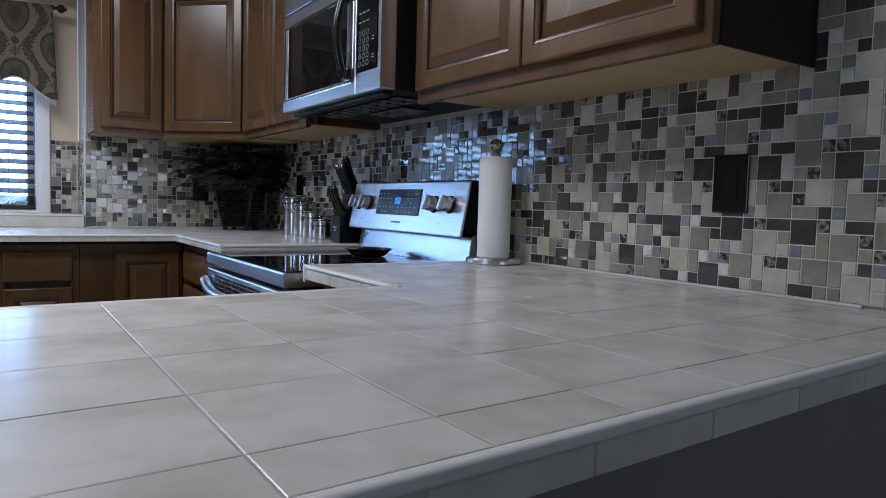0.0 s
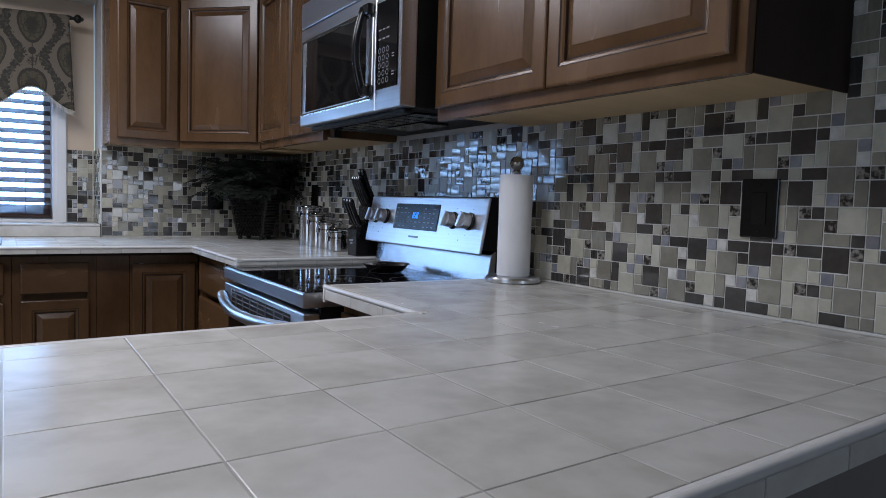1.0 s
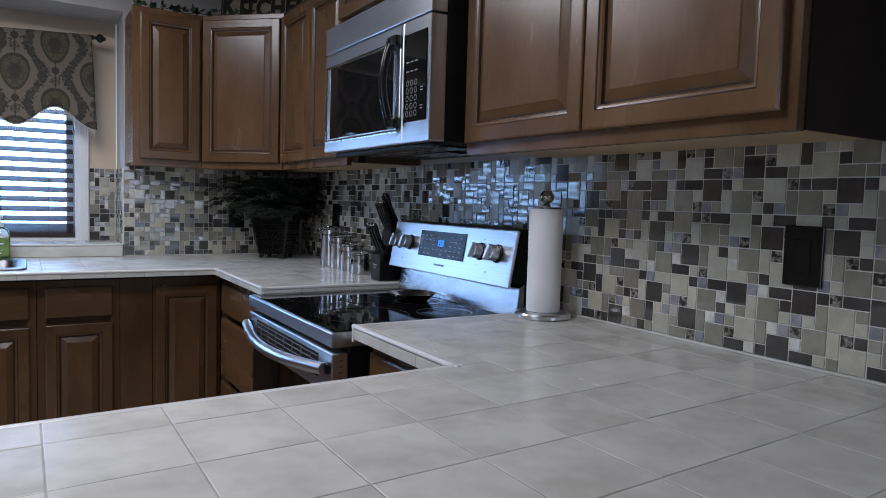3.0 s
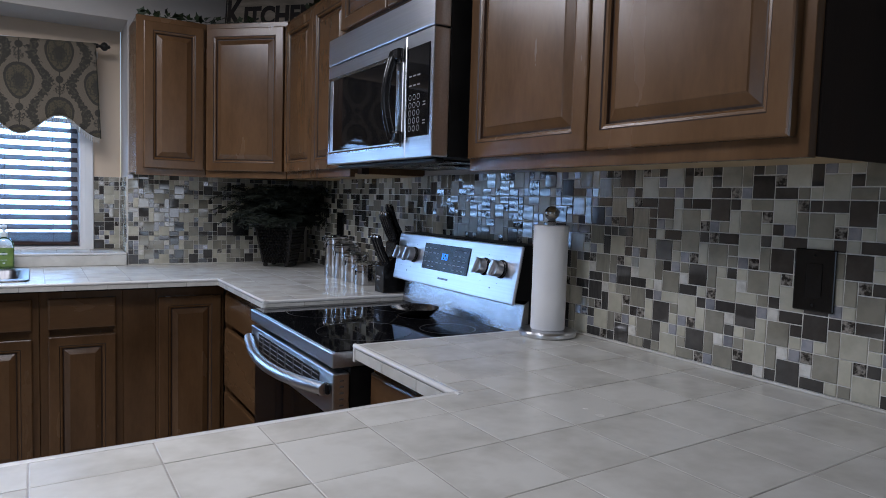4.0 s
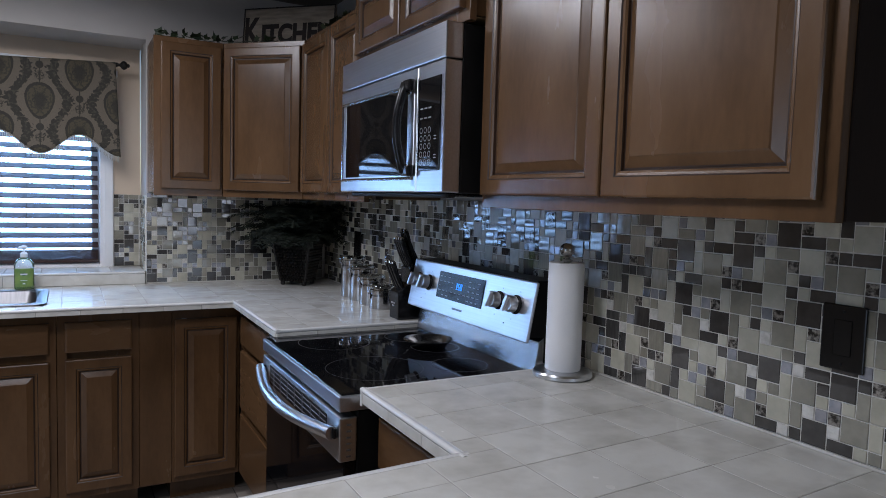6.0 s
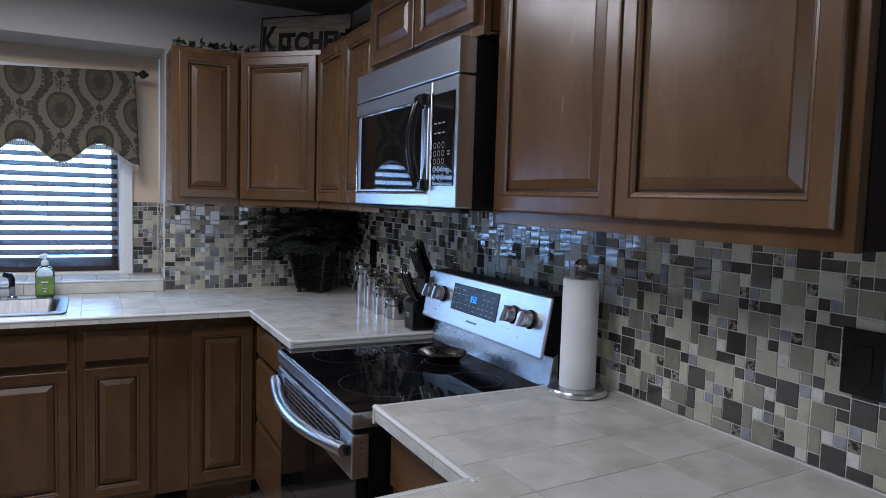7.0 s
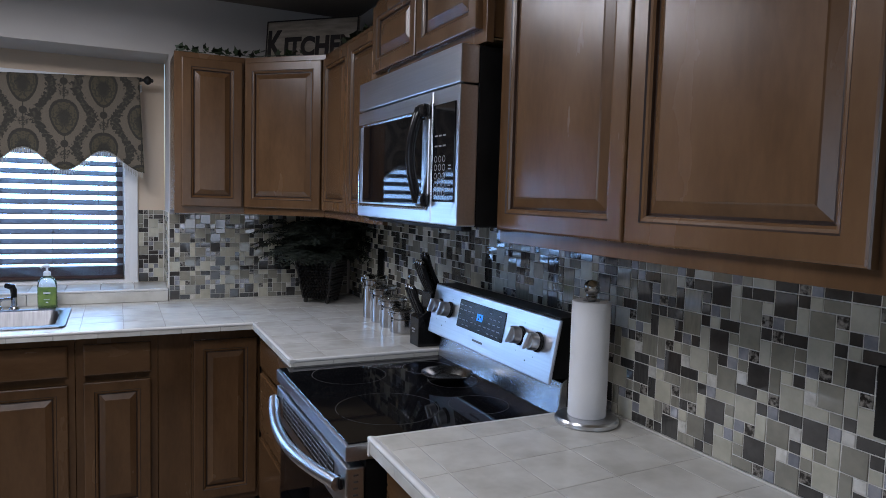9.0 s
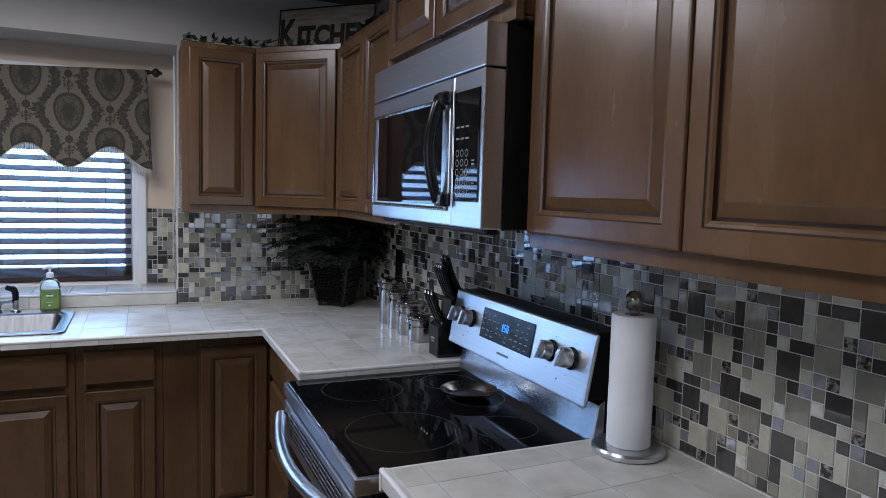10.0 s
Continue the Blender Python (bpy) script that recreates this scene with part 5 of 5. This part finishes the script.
KIND_OF = {"C": "cream", "T": "taupe", "D": "dark", "M": "marble", "P": "pearl", "W": "white"}
SHARES = {"Q": "CCCCTTTTTTDDDD", "H": "CTTDDDDDD", "V": "TTTTDDCCCC", "o": "PPPPPDDDDDTTTTCCCCCMMMMWW"}


def mosaic_layout(nu, nv, seed, first=0, coloured=False):
    """Sheets of 1x1, 2x1, 1x2 and 2x2 tiles over nu by nv modules, cut at the ends: (u, v, w, h, kind)."""
    rng = random.Random(seed)
    out = []
    for i in range(-1, nu):
        for j in range(nv):
            c, r = i + first, j
            row = (r - 9) % 6 if r >= 12 else r % 6
            size = SHEET[row][(c - 3 if r >= 12 else c) % 6]
            if size == ".":
                continue
            w, h = SIZES[size]
            kind = rng.choice(SHARES[size])
            if coloured and 0 <= r < len(COLOURS) and 0 <= c < len(COLOURS[0]) and COLOURS[r][c] != ".":
                kind = COLOURS[r][c]
            lo, hi = max(i, 0), min(i + w, nu)
            if hi > lo:
                out.append((lo, j, hi - lo, min(h, nv - j), KIND_OF[kind]))
    return out


TILE_MESH = {}


def tile_verts(w, h):
    g, e = 0.0013, 0.0008
    a, b = w * UY / 2 - g, h * UZ / 2 - g
    vs = [(sx * p, y, sz * q) for p, q, y in ((a, b, 0.003), (a, b, -0.0012), (a - e, b - e, -0.002)) for sx, sz in ((-1, -1), (1, -1), (1, 1), (-1, 1))]
    fs = [(8, 9, 10, 11)] + [(k + i, k + (i + 1) % 4, k + 4 + (i + 1) % 4, k + 4 + i) for k in (0, 4) for i in range(4)]
    return vs, fs


def mosaic(parent, m, nu, nv, seed, single, skip=lambda u, v: False, first=0, coloured=False, k=1.0):
    """Mosaic on a wall; m takes (along, -out, up) to the world. Tiles for which single(u, v) holds are objects of their own."""
    rng = random.Random(seed + 50)
    names = list(M_MOS)
    jv, jf, jm = [], [], []
    fit = Matrix.Diagonal((k, 1, k, 1))

    def lean():
        return max(-1.7, min(1.7, rng.gauss(0, 1.3 if w * h < 3 else 0.8)))

    inv = parent.matrix_world.inverted()
    for i, j, w, h, kind in mosaic_layout(nu, nv, seed, first, coloured):
        cu, cv = k * (i + w / 2) * UY, k * (j + h / 2) * UZ
        if skip(cu, cv):
            continue
        t = m @ pose(cu, rng.uniform(-0.0008, -0.0002), cv, lean(), 0, lean()) @ fit
        if single(cu, cv):
            key = (w, h, kind)
            if key not in TILE_MESH:
                me = bpy.data.meshes.new("tile")
                vs, fs = tile_verts(w, h)
                me.from_pydata(vs, [], fs)
                me.materials.append(M_MOS[kind])
                TILE_MESH[key] = me
            ob = new("tile", TILE_MESH[key])
            ob.parent = parent
            ob.matrix_local = inv @ t
        else:
            vs, fs = tile_verts(w, h)
            base = len(jv)
            jv += [tuple(inv @ (t @ Vector(v))) for v in vs]
            jf += [tuple(base + q for q in f) for f in fs]
            jm += [names.index(kind)] * len(fs)
    if jv:
        ob = part("mosaic_tiles", (jv, [], jf), [M_MOS[n] for n in names], parent)
        ob.data.polygons.foreach_set("material_index", jm)
        tagged(ob, "small glass and stone mosaic tiles", kind="stuff")


def grout(parent, m, w, h):
    ob = part("grout", boxed((0, -0.0005, 0), (w, 0.0045, h)), M_BACKER, parent)
    ob.matrix_local = parent.matrix_world.inverted() @ m


LOW = TOP + 0.006


def on_plate(plates):
    return lambda u, v: any(abs(u - p) < 0.022 and abs(v - q) < 0.038 for p, q in plates)


# behind the range: 18 rows, and up to the ceiling past the end of the wall cabinet
BACK, NEAR_COLS, ROWS, TALL = 87, 39, 18, 57
y_far = 1.614 + BACK * UY
cols = BACK + NEAR_COLS
m = at(WALL_X - 0.005, y_far, LOW, EAST)
plate = on_plate([(y_far - 0.914, 1.146 - LOW), (y_far - 3.38, 1.150 - LOW)])
mosaic(wall_east, m, cols, TALL, 11, lambda u, v: u > (cols - 30) * UY and v < ROWS * UZ,
       lambda u, v: plate(u, v) or (v > ROWS * UZ and u < (cols - 6) * UY), -BACK, True)
grout(wall_east, m, cols * UY, ROWS * UZ)
grout(wall_east, m @ pose((cols - 6) * UY + 0.002, 0, ROWS * UZ), 6 * UY - 0.002, (TALL - ROWS) * UZ)
m = at(NICHE_X, WALL_Y - 0.005, LOW)
SMALL = 0.93
cols = int((WALL_X - 0.012 - NICHE_X) / UY / SMALL)
mosaic(wall_north, m, cols, ROWS + 1, 13, lambda u, v: u < 0.54, on_plate([(0.911 - NICHE_X, 1.127 - LOW)]), k=SMALL)
grout(wall_north, m, WALL_X - 0.012 - NICHE_X, (ROWS + 1) * UZ * SMALL)
m = at(WIN[1] + 0.068, NICHE_Y - 0.005, TOP + 0.064)
cols = int((NICHE_X - 0.004 - WIN[1] - 0.068) / UY / SMALL)
mosaic(wall_niche, m, cols, 16, 14, lambda u, v: True, k=SMALL)
grout(wall_niche, m, NICHE_X - 0.004 - WIN[1] - 0.068, 16 * UZ * SMALL)
m = at(NICHE_X - 0.005, NICHE_Y - 0.008, TOP + 0.064, EAST)
mosaic(wall_north, m, 12, 16, 15, lambda u, v: True, first=2, k=SMALL)
grout(wall_north, m, 12 * UY * SMALL, 16 * UZ * SMALL)

# the peninsula stands slightly out of square with the range wall
for ob in [o for o in bpy.data.objects if o.parent == near] + [wall_peninsula, peninsula_back]:
    for v in ob.data.vertices:
        v.co.y += 0.055 * (v.co.x - 0.625) * min(1.0, max(0.0, (NEAR_END - v.co.y) / 0.25))

floor_ob = bpy.data.objects["floor"]
fv, ff = [], []
fm = None
for i in range(-12, 9):
    for j in range(-10, 13):
        x0, y0 = 0.337 * i, 0.337 * j
        if -3 <= i <= 1 and 3 <= j <= 9:
            if fm is None:
                b = boxed((0.002, 0.002, -0.006), (0.334, 0.334, 0.0), 0.0015)
                ob = part("tile", b, M_FLOOR, floor_ob)
                fm = ob.data
            else:
                ob = new("tile", fm)
                ob.parent = floor_ob
            ob.location = (x0, y0, 0)
        elif -4.0 < x0 < 2.5 and -3.4 < y0 < 4.0:
            k = len(fv)
            fv += [(x0 + 0.002, y0 + 0.002, 0), (x0 + 0.334, y0 + 0.002, 0), (x0 + 0.334, y0 + 0.334, 0), (x0 + 0.002, y0 + 0.334, 0)]
            ff.append((k, k + 1, k + 2, k + 3))
tagged(part("floor_tiles", (fv, [], ff), M_FLOOR, floor_ob), "square beige floor tiles", kind="stuff")
